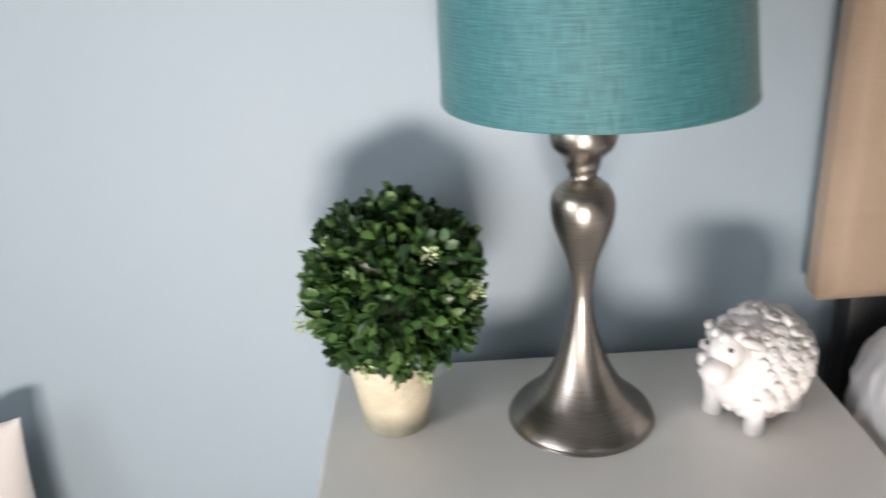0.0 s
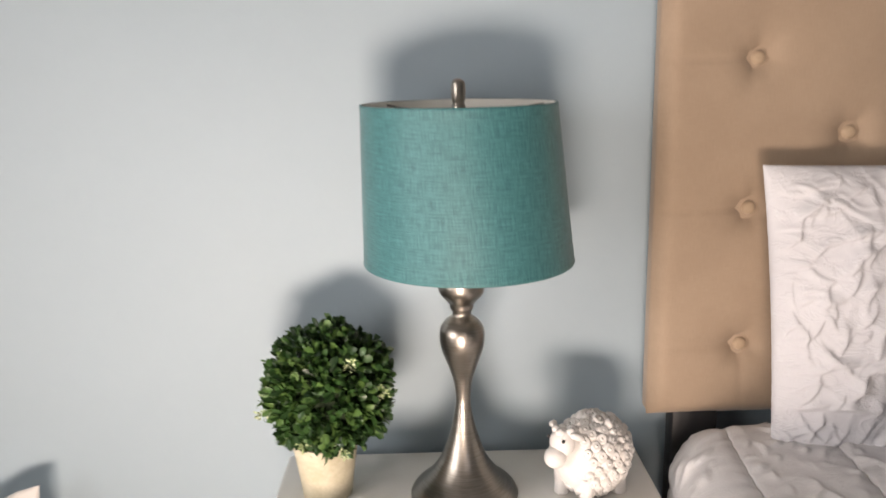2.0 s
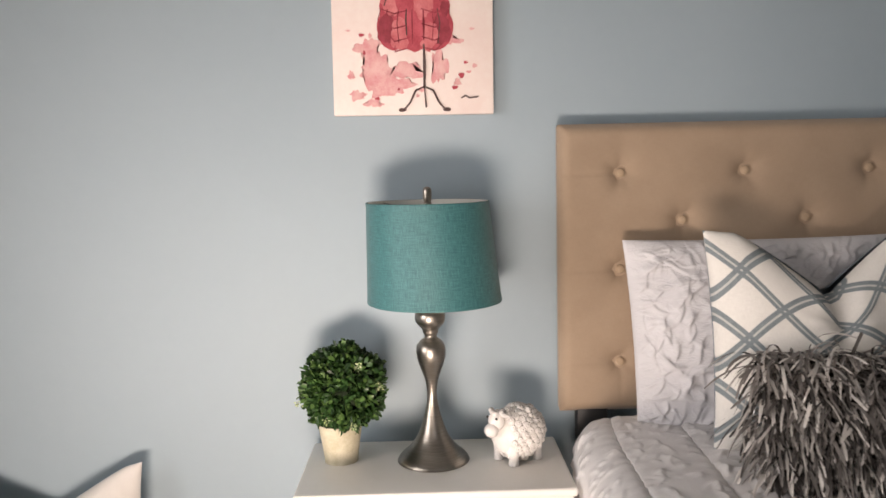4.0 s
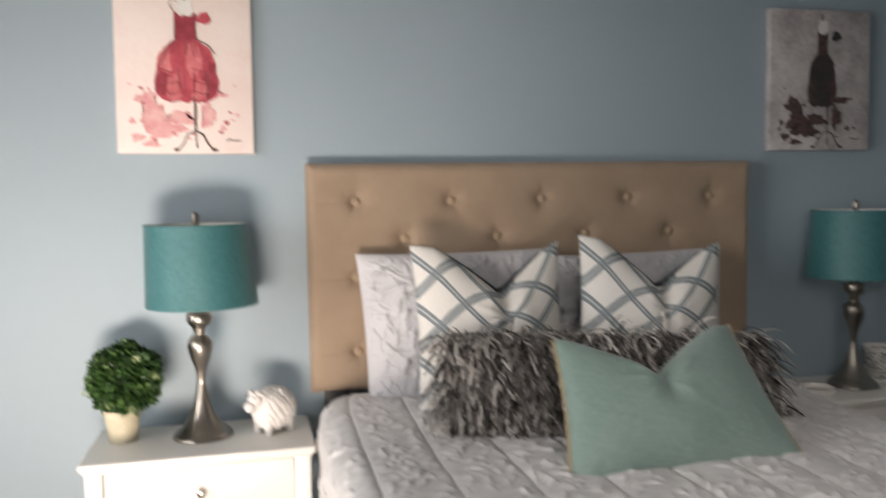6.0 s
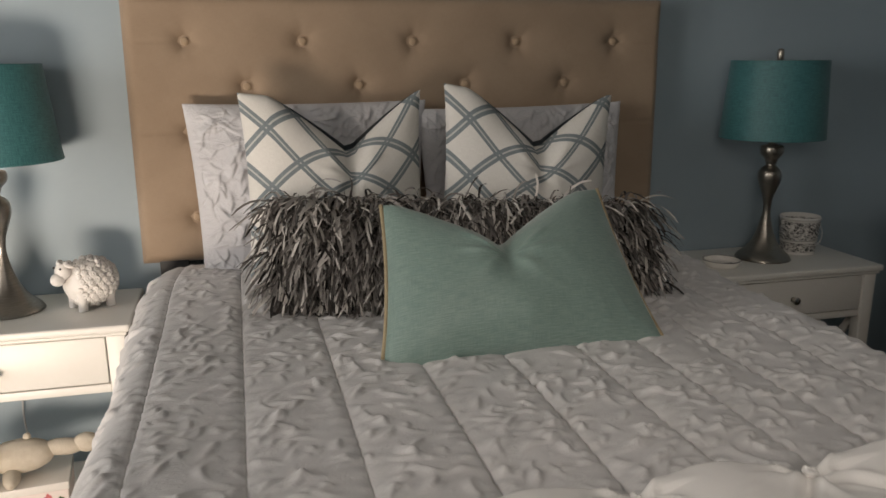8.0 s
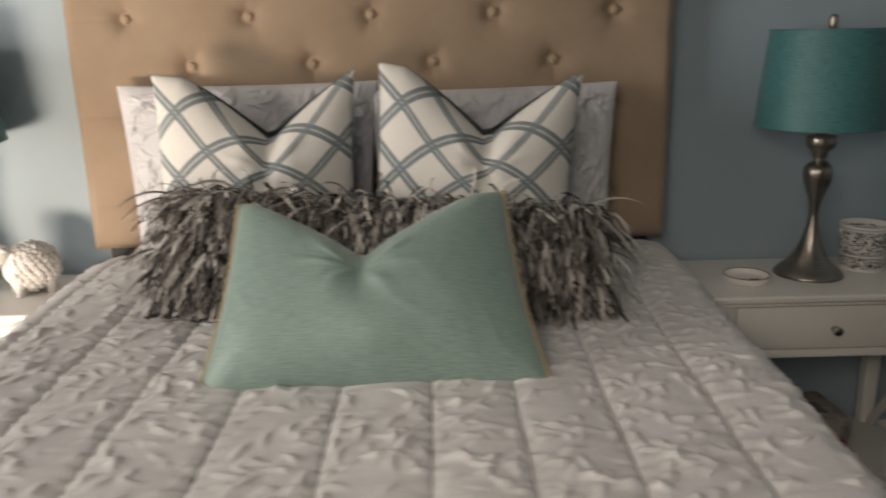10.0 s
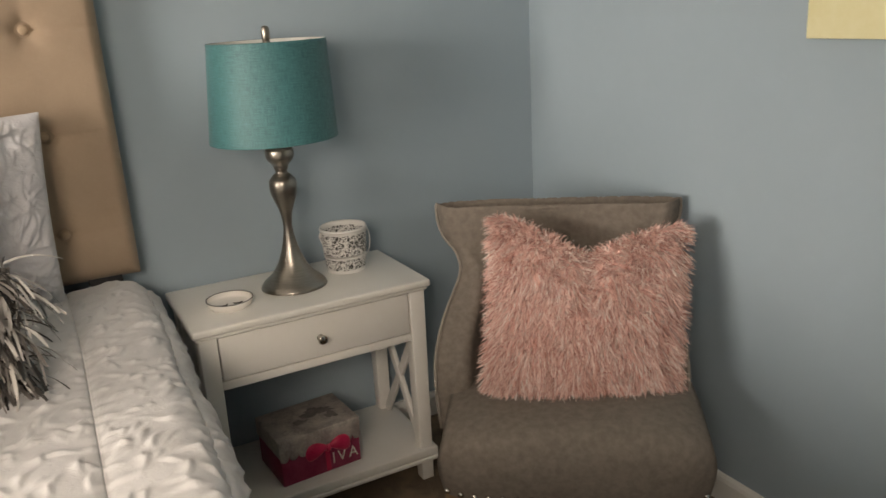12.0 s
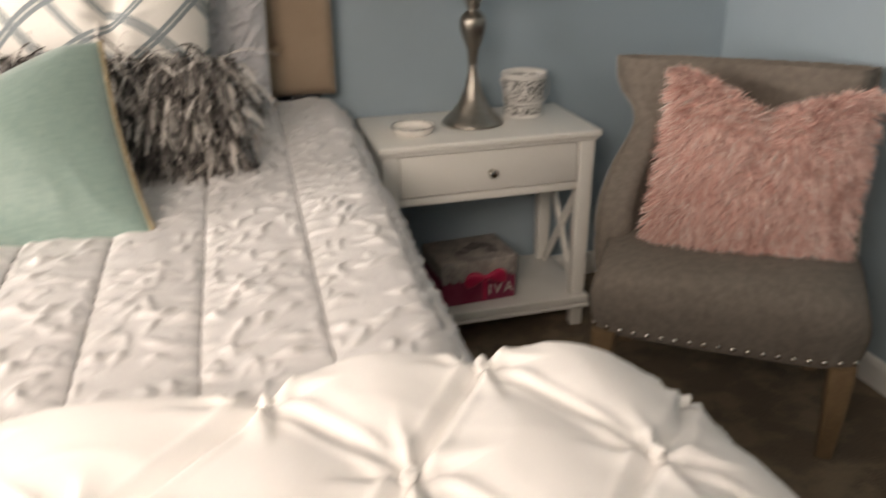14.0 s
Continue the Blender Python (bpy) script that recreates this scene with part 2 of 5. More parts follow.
M_shade, M_teal, M_trellis, M_nickel, M_carpet, M_glass, M_filigree = make_shade(), make_teal(), make_trellis(), make_nickel(), make_carpet(), make_glass(), make_filigree()
M_lining = plain("shade_lining", (0.70, 0.70, 0.66), (0.74, 0.74, 0.70), 10, 0.8, 0, 0)
# Palest strands also paint in satin glints, darkest ones the shaded gaps.
M_fringe = make_strands("satin_ribbons", (0.035, 0.031, 0.029), (0.21, 0.19, 0.178), (0.70, 0.66, 0.62), 0.21)
M_fur = make_strands("pink_fur", (0.55, 0.26, 0.215), (0.88, 0.60, 0.53), (0.97, 0.88, 0.83), 0.42)
M_leaf = make_strands("boxwood_leaves", (0.014, 0.040, 0.012), (0.036, 0.095, 0.024), (0.10, 0.19, 0.05), 0.38)
# Near-black colour paints the shade between the leaves onto the core ball.
M_core = plain("shade_dark_core", (0.010, 0.022, 0.008), (0.02, 0.035, 0.012), 60, 0.9, 0, 0.5)
M_flower = make_strands("pale_flowers", (0.35, 0.45, 0.20), (0.5, 0.58, 0.32), (0.68, 0.72, 0.5), 0.6)


# ---- mesh helpers ----
def mesh_of(bm, name, mats, smooth=True):
    me = bpy.data.meshes.new(name)
    bm.normal_update()
    bm.to_mesh(me)
    bm.free()
    for m in mats if isinstance(mats, (list, tuple)) else (mats,):
        me.materials.append(m)
    if smooth:
        me.polygons.foreach_set("use_smooth", [True] * len(me.polygons))
    return me


def thing(name, label, category, group="", m=None, kind=""):
    ob = new(name)
    ob.empty_display_size = 0.05
    if m is not None:
        ob.matrix_world = m
    return tagged(ob, label, category, group, kind)


def part(name, bm, material, parent, label="", smooth=True, kind=""):
    """Links a bmesh as one mesh object under a thing or a part."""
    ob = new(name, mesh_of(bm, name, material, smooth))
    ob.parent = parent
    return tagged(ob, label, kind=kind)


def box(x0, x1, y0, y1, z0, z1, bevel=0.003, seg=2):
    b = bmesh.new()
    m = Matrix.LocRotScale(((x0 + x1) / 2, (y0 + y1) / 2, (z0 + z1) / 2), None, (x1 - x0, y1 - y0, z1 - z0))
    bmesh.ops.create_cube(b, size=1, matrix=m)
    if bevel:
        bmesh.ops.bevel(b, geom=b.edges[:], offset=bevel, segments=seg, affect="EDGES", profile=0.5)
    return b


def beam(a, b, w, d, bevel=0.002):
    """A bar from a to b."""
    a, b = Vector(a), Vector(b)
    bm = box(-w / 2, w / 2, -d / 2, d / 2, 0, (b - a).length, bevel)
    q = (b - a).to_track_quat("Z", "Y").to_matrix().to_4x4()
    bmesh.ops.transform(bm, matrix=Matrix.Translation(a) @ q, verts=bm.verts[:])
    return bm


def sheet(fn, us, vs, close_u=False, flip=False):
    """A grid surface from fn(u, v) -> point, uv."""
    bm = bmesh.new()
    uvl = bm.loops.layers.uv.new("UVMap")
    rows, uvs = [], []
    for v in vs:
        r, q = [], []
        for u in us:
            p, t = fn(u, v)
            r.append(bm.verts.new(p))
            q.append(t)
        rows.append(r)
        uvs.append(q)
    n = len(us)
    for j in range(len(vs) - 1):
        for i in range(n if close_u else n - 1):
            k = (i + 1) % n
            idx = [(j, i), (j, k), (j + 1, k), (j + 1, i)]
            if flip:
                idx.reverse()
            f = bm.faces.new([rows[a][b] for a, b in idx])
            for lp, (a, b) in zip(f.loops, idx):
                lp[uvl].uv = uvs[a][b]
    return bm


def lathe(profile, seg=48, fine=1):
    """Turned body round z; profile of (radius, height) pairs, smoothed by fine steps."""
    pts = spline(profile, fine) if fine > 1 else list(profile)
    r0 = max(p[0] for p in pts)
    def fn(u, v):
        r, z = pts[v]
        return (r * math.cos(u), r * math.sin(u), z), (u * r0, z)
    us = [2 * math.pi * i / seg for i in range(seg)]
    return sheet(fn, us, range(len(pts)), True)


def spline(pts, steps):
    """Catmull-Rom through the points."""
    p = [Vector(q) for q in pts]
    p = [2 * p[0] - p[1]] + p + [2 * p[-1] - p[-2]]
    out = []
    for i in range(1, len(p) - 2):
        for k in range(steps):
            t = k / steps
            a, b, c, d = p[i - 1:i + 3]
            out.append(0.5 * (2 * b + (c - a) * t + (2 * a - 5 * b + 4 * c - d) * t * t + (3 * b - a - 3 * c + d) * t ** 3))
    out.append(p[-2])
    return out


def tube(path, r, seg=8, closed=False):
    pts = [Vector(p) for p in path]
    n = len(pts)
    bm = bmesh.new()
    rings = []
    for i, p in enumerate(pts):
        d = (pts[(i + 1) % n] - pts[i - 1]) if closed else (pts[min(i + 1, n - 1)] - pts[max(i - 1, 0)])
        q = d.to_track_quat("Z", "Y")
        rr = r(i / max(1, n - 1)) if callable(r) else r
        rings.append([bm.verts.new(p + q @ Vector((rr * math.cos(2 * math.pi * k / seg), rr * math.sin(2 * math.pi * k / seg), 0))) for k in range(seg)])
    for i in range(n if closed else n - 1):
        a, b = rings[i], rings[(i + 1) % n]
        for k in range(seg):
            bm.faces.new((a[k], a[(k + 1) % seg], b[(k + 1) % seg], b[k]))
    if not closed:
        bm.faces.new(rings[0][::-1])
        bm.faces.new(rings[-1])
    return bm


def ball(c, s, sub=3, rot=None, bm=None):
    """An ellipsoid, to be joined into a larger body."""
    bm = bm or bmesh.new()
    m = Matrix.LocRotScale(c, rot, s)
    bmesh.ops.create_icosphere(bm, subdivisions=sub, radius=1, matrix=m)
    return bm


def span(a, b, n):
    return [a + (b - a) * i / (n - 1) for i in range(n)]


def smooth01(a, b, x):
    t = min(1.0, max(0.0, (x - a) / (b - a)))
    return t * t * (3 - 2 * t)


def hash_noise(x, y, seed=0):
    """Smooth value noise on arrays, 0 to 1."""
    x0, y0 = np.floor(x).astype(np.int64), np.floor(y).astype(np.int64)
    fx, fy = x - x0, y - y0
    fx, fy = fx * fx * (3 - 2 * fx), fy * fy * (3 - 2 * fy)
    def h(i, j):
        k = (i * 374761393 + j * 668265263 + seed * 974634777) & 0xFFFFFFFF
        k = ((k ^ (k >> 13)) * 1274126177) & 0xFFFFFFFF
        return ((k ^ (k >> 16)) & 0xFFFF) / 65535.0
    a, b, c, d = h(x0, y0), h(x0 + 1, y0), h(x0, y0 + 1), h(x0 + 1, y0 + 1)
    return (a * (1 - fx) + b * fx) * (1 - fy) + (c * (1 - fx) + d * fx) * fy


def crumple(x, y, size, seed=0):
    """Short raised creases, as in ruched cloth, about -1 to 1."""
    wx = x + size * 0.9 * (hash_noise(x / size * 0.7, y / size * 0.7, seed + 5) - 0.5)
    wy = y + size * 0.9 * (hash_noise(x / size * 0.7, y / size * 0.7, seed + 9) - 0.5)
    out = np.zeros_like(x)
    for k, (ang, amp) in enumerate(((0.5, 1.0), (2.2, 0.8), (1.2, 0.6))):
        c, s = math.cos(ang), math.sin(ang)
        a, b = (wx * c + wy * s) / size, (-wx * s + wy * c) / size
        n = hash_noise(a * 1.7, b * 0.75, seed + 20 + k)
        ridge = (1 - np.abs(2 * n - 1)) ** 3
        out += amp * ridge * hash_noise(a * 0.6 + 7, b * 0.6, seed + 40 + k)
    return out - 0.35


def tucks(x, y, size, seed=0):
    """Overlapping little folds with one sharp edge, scattered in patches."""
    wx = x + size * 0.8 * (hash_noise(x / size * 0.8, y / size * 0.8, seed + 5) - 0.5)
    wy = y + size * 0.8 * (hash_noise(x / size * 0.8, y / size * 0.8, seed + 9) - 0.5)
    out = np.zeros_like(x)
    for k, ang in enumerate((0.35, 1.3, 2.1, 2.9)):
        c, s = math.cos(ang), math.sin(ang)
        a, b = (wx * c + wy * s) / size, (-wx * s + wy * c) / size
        n = 2 * hash_noise(a * 0.55, b * 1.25, seed + 20 + k) - 1
        mask = np.clip((hash_noise(a * 0.5 + 7, b * 0.7, seed + 40 + k) - 0.45) / 0.15, 0, 1)
        out += mask * (0.45 * np.tanh(n / 0.10) * np.exp(-(n / 0.45) ** 2) + 0.75 * np.exp(-((n - 0.10) / 0.13) ** 2))
    return out


def pinches(xs, ys, count, seed, amp, long, heading=0.6, loose=0.9):
    """Relief of many short sewn-in folds, each steep on one side; xs and ys rise along the grid's columns and rows."""
    rng = random.Random(seed)
    H = np.zeros((len(ys), len(xs)))
    for k in range(count):
        cx, cy = rng.uniform(xs[0], xs[-1]), rng.uniform(ys[0], ys[-1])
        ang = heading + rng.gauss(0, loose)
        L, a = rng.uniform(*long), amp * rng.uniform(0.5, 1.2)
        i0, i1 = np.searchsorted(xs, (cx - 2.2 * L, cx + 2.2 * L))
        j0, j1 = np.searchsorted(ys, (cy - 2.2 * L, cy + 2.2 * L))
        if i1 <= i0 or j1 <= j0:
            continue
        X, Y = np.meshgrid(xs[i0:i1] - cx, ys[j0:j1] - cy)
        c, s = math.cos(ang), math.sin(ang)
        t = X * c + Y * s
        w = -X * s + Y * c - rng.uniform(-14, 14) * t * t
        H[j0:j1, i0:i1] += a * np.exp(-(t / L) ** 2) * np.where(w < 0, np.exp(-(w / 0.0028) ** 2), np.exp(-(w / 0.011) ** 2))
    return H


def cloth_mesh(name, P, N, uv, mats):
    """A mesh from arrays of points (rows x cols x 3)."""
    nv, nu = P.shape[:2]
    me = bpy.data.meshes.new(name)
    i = np.arange(nv * nu).reshape(nv, nu)
    f = np.stack([i[:-1, :-1], i[:-1, 1:], i[1:, 1:], i[1:, :-1]], -1).reshape(-1, 4)
    me.from_pydata(P.reshape(-1, 3).tolist(), [], f.tolist())
    me.uv_layers.new(name="UVMap").data.foreach_set("uv", uv.reshape(-1, 2)[f.reshape(-1)].astype(np.float32).ravel())
    for m in mats:
        me.materials.append(m)
    me.polygons.foreach_set("use_smooth", [True] * len(me.polygons))
    me.update()
    return me


def strips_mesh(name, verts, faces, mat):
    me = bpy.data.meshes.new(name)
    me.from_pydata(verts, [], faces)
    me.materials.append(mat)
    me.polygons.foreach_set("use_smooth", [True] * len(me.polygons))
    me.update()
    return me


# ---- the room ----
X0, X1, Y0, Y1, H, T = -2.3, 2.85, -2.88, 0.0, 2.5, 0.12
OPEN = ((-1.36, -0.24, 0.03, 0.52), (-0.2, 1.0, 1.25, 2.20))  # unseen low and high openings, added to hold lamps: x, x, z, z
WEST = (-2.80, -1.1, 0.60, 2.10)  # side window: y, y, z, z


def structure(name, bm, mat, label, category, smooth=False):
    return tagged(new(name, mesh_of(bm, name, mat, smooth)), label, category, kind="structure")


structure("floor", box(X0 - T, X1 + T, Y0 - T, Y1 + T, -0.1, 0.0, 0), M_carpet, "brown cut-pile bedroom carpet", "floor")
structure("ceiling", box(X0 - T, X1 + T, Y0 - T, Y1 + T, H, H + 0.1, 0), M_ceiling, "white painted bedroom ceiling", "ceiling")
structure("wall_north", box(X0 - T, X1 + T, Y1, Y1 + T, 0, H, 0), M_wall, "blue-grey painted wall behind the bed", "wall")
structure("wall_east", box(X1, X1 + T, Y0, Y1, 0, H, 0), M_wall, "blue-grey painted wall beside the armchair", "wall")
west = bmesh.new()
for ya, yb, za, zb in ((Y0, WEST[0], 0, H), (WEST[1], Y1, 0, H), (WEST[0], WEST[1], 0, WEST[2]), (WEST[0], WEST[1], WEST[3], H)):
    bmesh.ops.create_cube(west, size=1, matrix=Matrix.LocRotScale((X0 - T / 2, (ya + yb) / 2, (za + zb) / 2), None, (T, yb - ya, zb - za)))
structure("wall_west", west, M_wall, "blue-grey painted side wall with a window", "wall")
south = bmesh.new()
xs, zs = sorted({X0 - T, X1 + T, *(v for o in OPEN for v in o[:2])}), sorted({0, H, *(v for o in OPEN for v in o[2:])})
for xa, xb in zip(xs, xs[1:]):
    for za, zb in zip(zs, zs[1:]):
        xm, zm = (xa + xb) / 2, (za + zb) / 2
        if any(o[0] < xm < o[1] and o[2] < zm < o[3] for o in OPEN):
            continue
        bmesh.ops.create_cube(south, size=1, matrix=Matrix.LocRotScale((xm, Y0 - T / 2, zm), None, (xb - xa, T, zb - za)))
structure("wall_south", south, M_wall, "unseen blue-grey painted wall with two openings added for lamps", "wall")
# Unseen windows, added around the low and the high lamp.
for k, (xa, xb, za, zb) in enumerate(OPEN):
    win = thing("window_%d" % (k + 1), "assumed, unseen white-framed bedroom window with clear glass", "window", kind="structure")
    for fr in ((xa, xa + 0.05, za, zb), (xb - 0.05, xb, za, zb), (xa + 0.05, xb - 0.05, za, za + 0.05), (xa + 0.05, xb - 0.05, zb - 0.05, zb)):
        part("window_frame", box(fr[0], fr[1], Y0 - 0.09, Y0 - 0.03, fr[2], fr[3], 0.004), M_trim, win)
    pane = part("pane", box(xa + 0.05, xb - 0.05, Y0 - 0.062, Y0 - 0.056, za + 0.05, zb - 0.05, 0), M_glass, win, smooth=False)
    pane.visible_shadow = False
    part("window_sill", box(xa - 0.03, xb + 0.03, Y0 - 0.03, Y0 + 0.02, za - 0.025, za, 0.004), M_trim, win)

win = thing("window_3", "assumed, unseen white-framed bedroom window with clear glass", "window", kind="structure")
ya, yb, za, zb = WEST
for fr in ((ya, ya + 0.05, za, zb), (yb - 0.05, yb, za, zb), (ya + 0.05, yb - 0.05, za, za + 0.05), (ya + 0.05, yb - 0.05, zb - 0.05, zb)):
    part("window_frame", box(X0 - 0.09, X0 - 0.03, fr[0], fr[1], fr[2], fr[3], 0.004), M_trim, win)
pane = part("pane", box(X0 - 0.062, X0 - 0.056, ya + 0.05, yb - 0.05, za + 0.05, zb - 0.05, 0), M_glass, win, smooth=False)
pane.visible_shadow = False
part("window_sill", box(X0 - 0.03, X0 + 0.02, ya - 0.03, yb + 0.03, za - 0.025, za, 0.004), M_trim, win)


def skirting(name, a, b, inward):
    """A baseboard with a stepped, rounded top from a to b."""
    a, b, n = Vector((*a, 0)), Vector((*b, 0)), Vector((*inward, 0))
    prof = [(0, 0), (0.013, 0), (0.013, 0.062), (0.010, 0.072), (0.005, 0.078), (0, 0.080)]
    bm = bmesh.new()
    ra, rb = [bm.verts.new(a + n * d + Vector((0, 0, z))) for d, z in prof], [bm.verts.new(b + n * d + Vector((0, 0, z))) for d, z in prof]
    for i in range(len(prof)):
        j = (i + 1) % len(prof)
        bm.faces.new((ra[i], ra[j], rb[j], rb[i]))
    bm.faces.new(ra[::-1])
    bm.faces.new(rb)
    bmesh.ops.recalc_face_normals(bm, faces=bm.faces[:])
    structure(name, bm, M_trim, "white painted baseboard along the wall", "baseboard")


skirting("baseboard_north", (X0, Y1), (X1, Y1), (0, -1))
skirting("baseboard_east", (X1, Y1 - 0.013), (X1, Y0), (-1, 0))
skirting("baseboard_west", (X0, Y0), (X0, Y1 - 0.013), (1, 0))

# ---- bed ----
BX0, BX1, BZ = 0.0, 1.60, 0.680


def headboard():
    hb = thing("headboard", "tan linen headboard with button tufting, on black posts", "headboard")
    w, z0, z1, yf, yb = 1.58, 0.70, 1.435, -0.092, -0.03
    rows = [(1.312, 0), (1.19, 1), (1.068, 0), (0.948, 1), (0.828, 0)]
    studs = [(0.158 + 0.316 * i + (0.158 if odd else 0), z) for z, odd in rows for i in range(4 if odd else 5)]
    SX, SZ = np.array([s[0] for s in studs]), np.array([s[1] for s in studs])
    xs, zs = np.linspace(0, w, 265), np.linspace(z0, z1, 125)
    X, Z = np.meshgrid(xs, zs)
    e = np.minimum(np.minimum(X, w - X), np.minimum(Z - z0, z1 - Z))
    Y = yf + 0.026 * (1 - np.clip(e / 0.03, 0, 1)) ** 2.4
    for sx, sz in studs:
        dx, dz = X - sx, Z - sz
        d = np.hypot(dx, dz)
        ang = np.arctan2(dz, dx)
        pull = 1 + 0.07 * np.cos(ang * 4 + sx * 9) + 0.06 * np.cos(ang * 7 + sz * 20)
        Y += 0.020 * np.exp(-(d / 0.022) ** 1.4) + 0.021 * pull * np.exp(-d / 0.045)
    for z in (1.312, 1.068, 0.828):
        s = np.exp(-((Z - z) / 0.003) ** 2) * (((X < 0.158) & (X > 0.0)) | (X > w - 0.158))
        Y += 0.003 * s
    s = np.exp(-((X - 0.158) / 0.003) ** 2) * (Z < 0.828)
    Y += 0.002 * s
    Y += 0.003 * (hash_noise(X * 7, Z * 7, 3) - 0.5)
    P = np.stack([X, Y, Z], -1)
    uv = np.stack([X, Z], -1)
    me = cloth_mesh("upholstery", P, None, uv, [M_headboard])
    ob = new("upholstery", me)
    ob.parent = hb
    part("side_band", box(0.001, w - 0.001, yf + 0.024, yb, z0 + 0.001, z1 - 0.001, 0.006), M_headboard, hb)
    for sx, sz in studs:
        bm = lathe([(0.0005, -0.010), (0.008, -0.0092), (0.0115, -0.005), (0.0125, 0.0), (0.011, 0.004)], 16, 2)
        bmesh.ops.transform(bm, matrix=pose(sx, yf + 0.026, sz, -90), verts=bm.verts[:])
        part("button", bm, M_button, hb)
    for x in (0.045, w - 0.125):
        part("post", box(x, x + 0.08, -0.075, -0.035, 0, z0 + 0.1, 0.003), M_black, hb, "black steel post")


headboard()


def bed_frame():
    fr = thing("bed_frame", "black metal bed frame under the mattress", "bed frame")
    for x in (0.07, 1.47):
        part("side_rail", box(x, x + 0.045, -2.08, -0.12, 0.16, 0.22, 0.004), M_black, fr)
    for y in (-0.16, -0.75, -1.4, -2.08):
        part("cross_bar", box(0.115, 1.47, y, y + 0.04, 0.17, 0.21, 0.003), M_black, fr)
    for x in (0.07, 1.475):
        for y in (-0.3, -2.0):
            part("leg", box(x, x + 0.04, y, y + 0.04, 0, 0.16, 0.003), M_black, fr)


bed_frame()
mat_thing = thing("mattress", "cream mattress and box base on the bed frame", "mattress")
part("base", box(0.05, 1.535, -2.10, -0.115, 0.221, 0.40, 0.03, seg=4), M_sheet, mat_thing)
part("mattress_body", box(0.05, 1.535, -2.10, -0.115, 0.402, 0.645, 0.05, seg=5), M_sheet, mat_thing)


def drape(y_rows, x0, x1, top, drop, r, step, height, flare=0.0, uvo=0.0):
    """Cloth laid over the bed and hanging at both sides; height(s, y) is its relief along the normal."""
    arc = math.pi / 2 * r
    flat = (x1 - x0) - 2 * r
    total = 2 * (drop + arc) + flat
    s = np.linspace(0, total, int(total / step))
    px, pz, nx, nz = (np.zeros_like(s) for _ in range(4))
    for i, v in enumerate(s):
        side = -1 if v < total / 2 else 1
        q = v if side < 0 else total - v
        if q < drop:
            x, z, a = 0.0, top - r - (drop - q), 0.0
            x -= flare * (1 - q / drop) ** 1.5
        elif q < drop + arc:
            a = (q - drop) / r
            x, z = r - r * math.cos(a), top - r + r * math.sin(a)
        else:
            a = math.pi / 2
            x, z = r + (q - drop - arc), top
        nx[i], nz[i] = side * math.cos(a), math.sin(a)
        px[i], pz[i] = (x0 + x, z) if side < 0 else (x1 - x, z)
    S, Y = np.meshgrid(s, y_rows)
    h = height(S - drop - arc + r + x0, Y, S)
    P = np.stack([px[None] + nx[None] * h, Y, pz[None] + nz[None] * h], -1)
    return P, np.stack([S, Y], -1)


SEAMS = [0.095 + 0.17 * i for i in range(-4, 5)] + [0.93, 1.07, 1.225, 1.40] + [1.57 + 0.17 * i for i in range(6)]


def quilt_panels(name, P, uv, cuts, owner, mat, thick):
    """Splits a laid cloth along its stitched lines; every channel is a part."""
    for a, b in zip(cuts, cuts[1:]):
        ob = new(name, cloth_mesh(name, P[:, a:b + 1], None, uv[:, a:b + 1], [mat]))
        ob.parent = owner
        m = ob.modifiers.new("thickness", "SOLIDIFY")
        m.thickness, m.offset = thick, -1


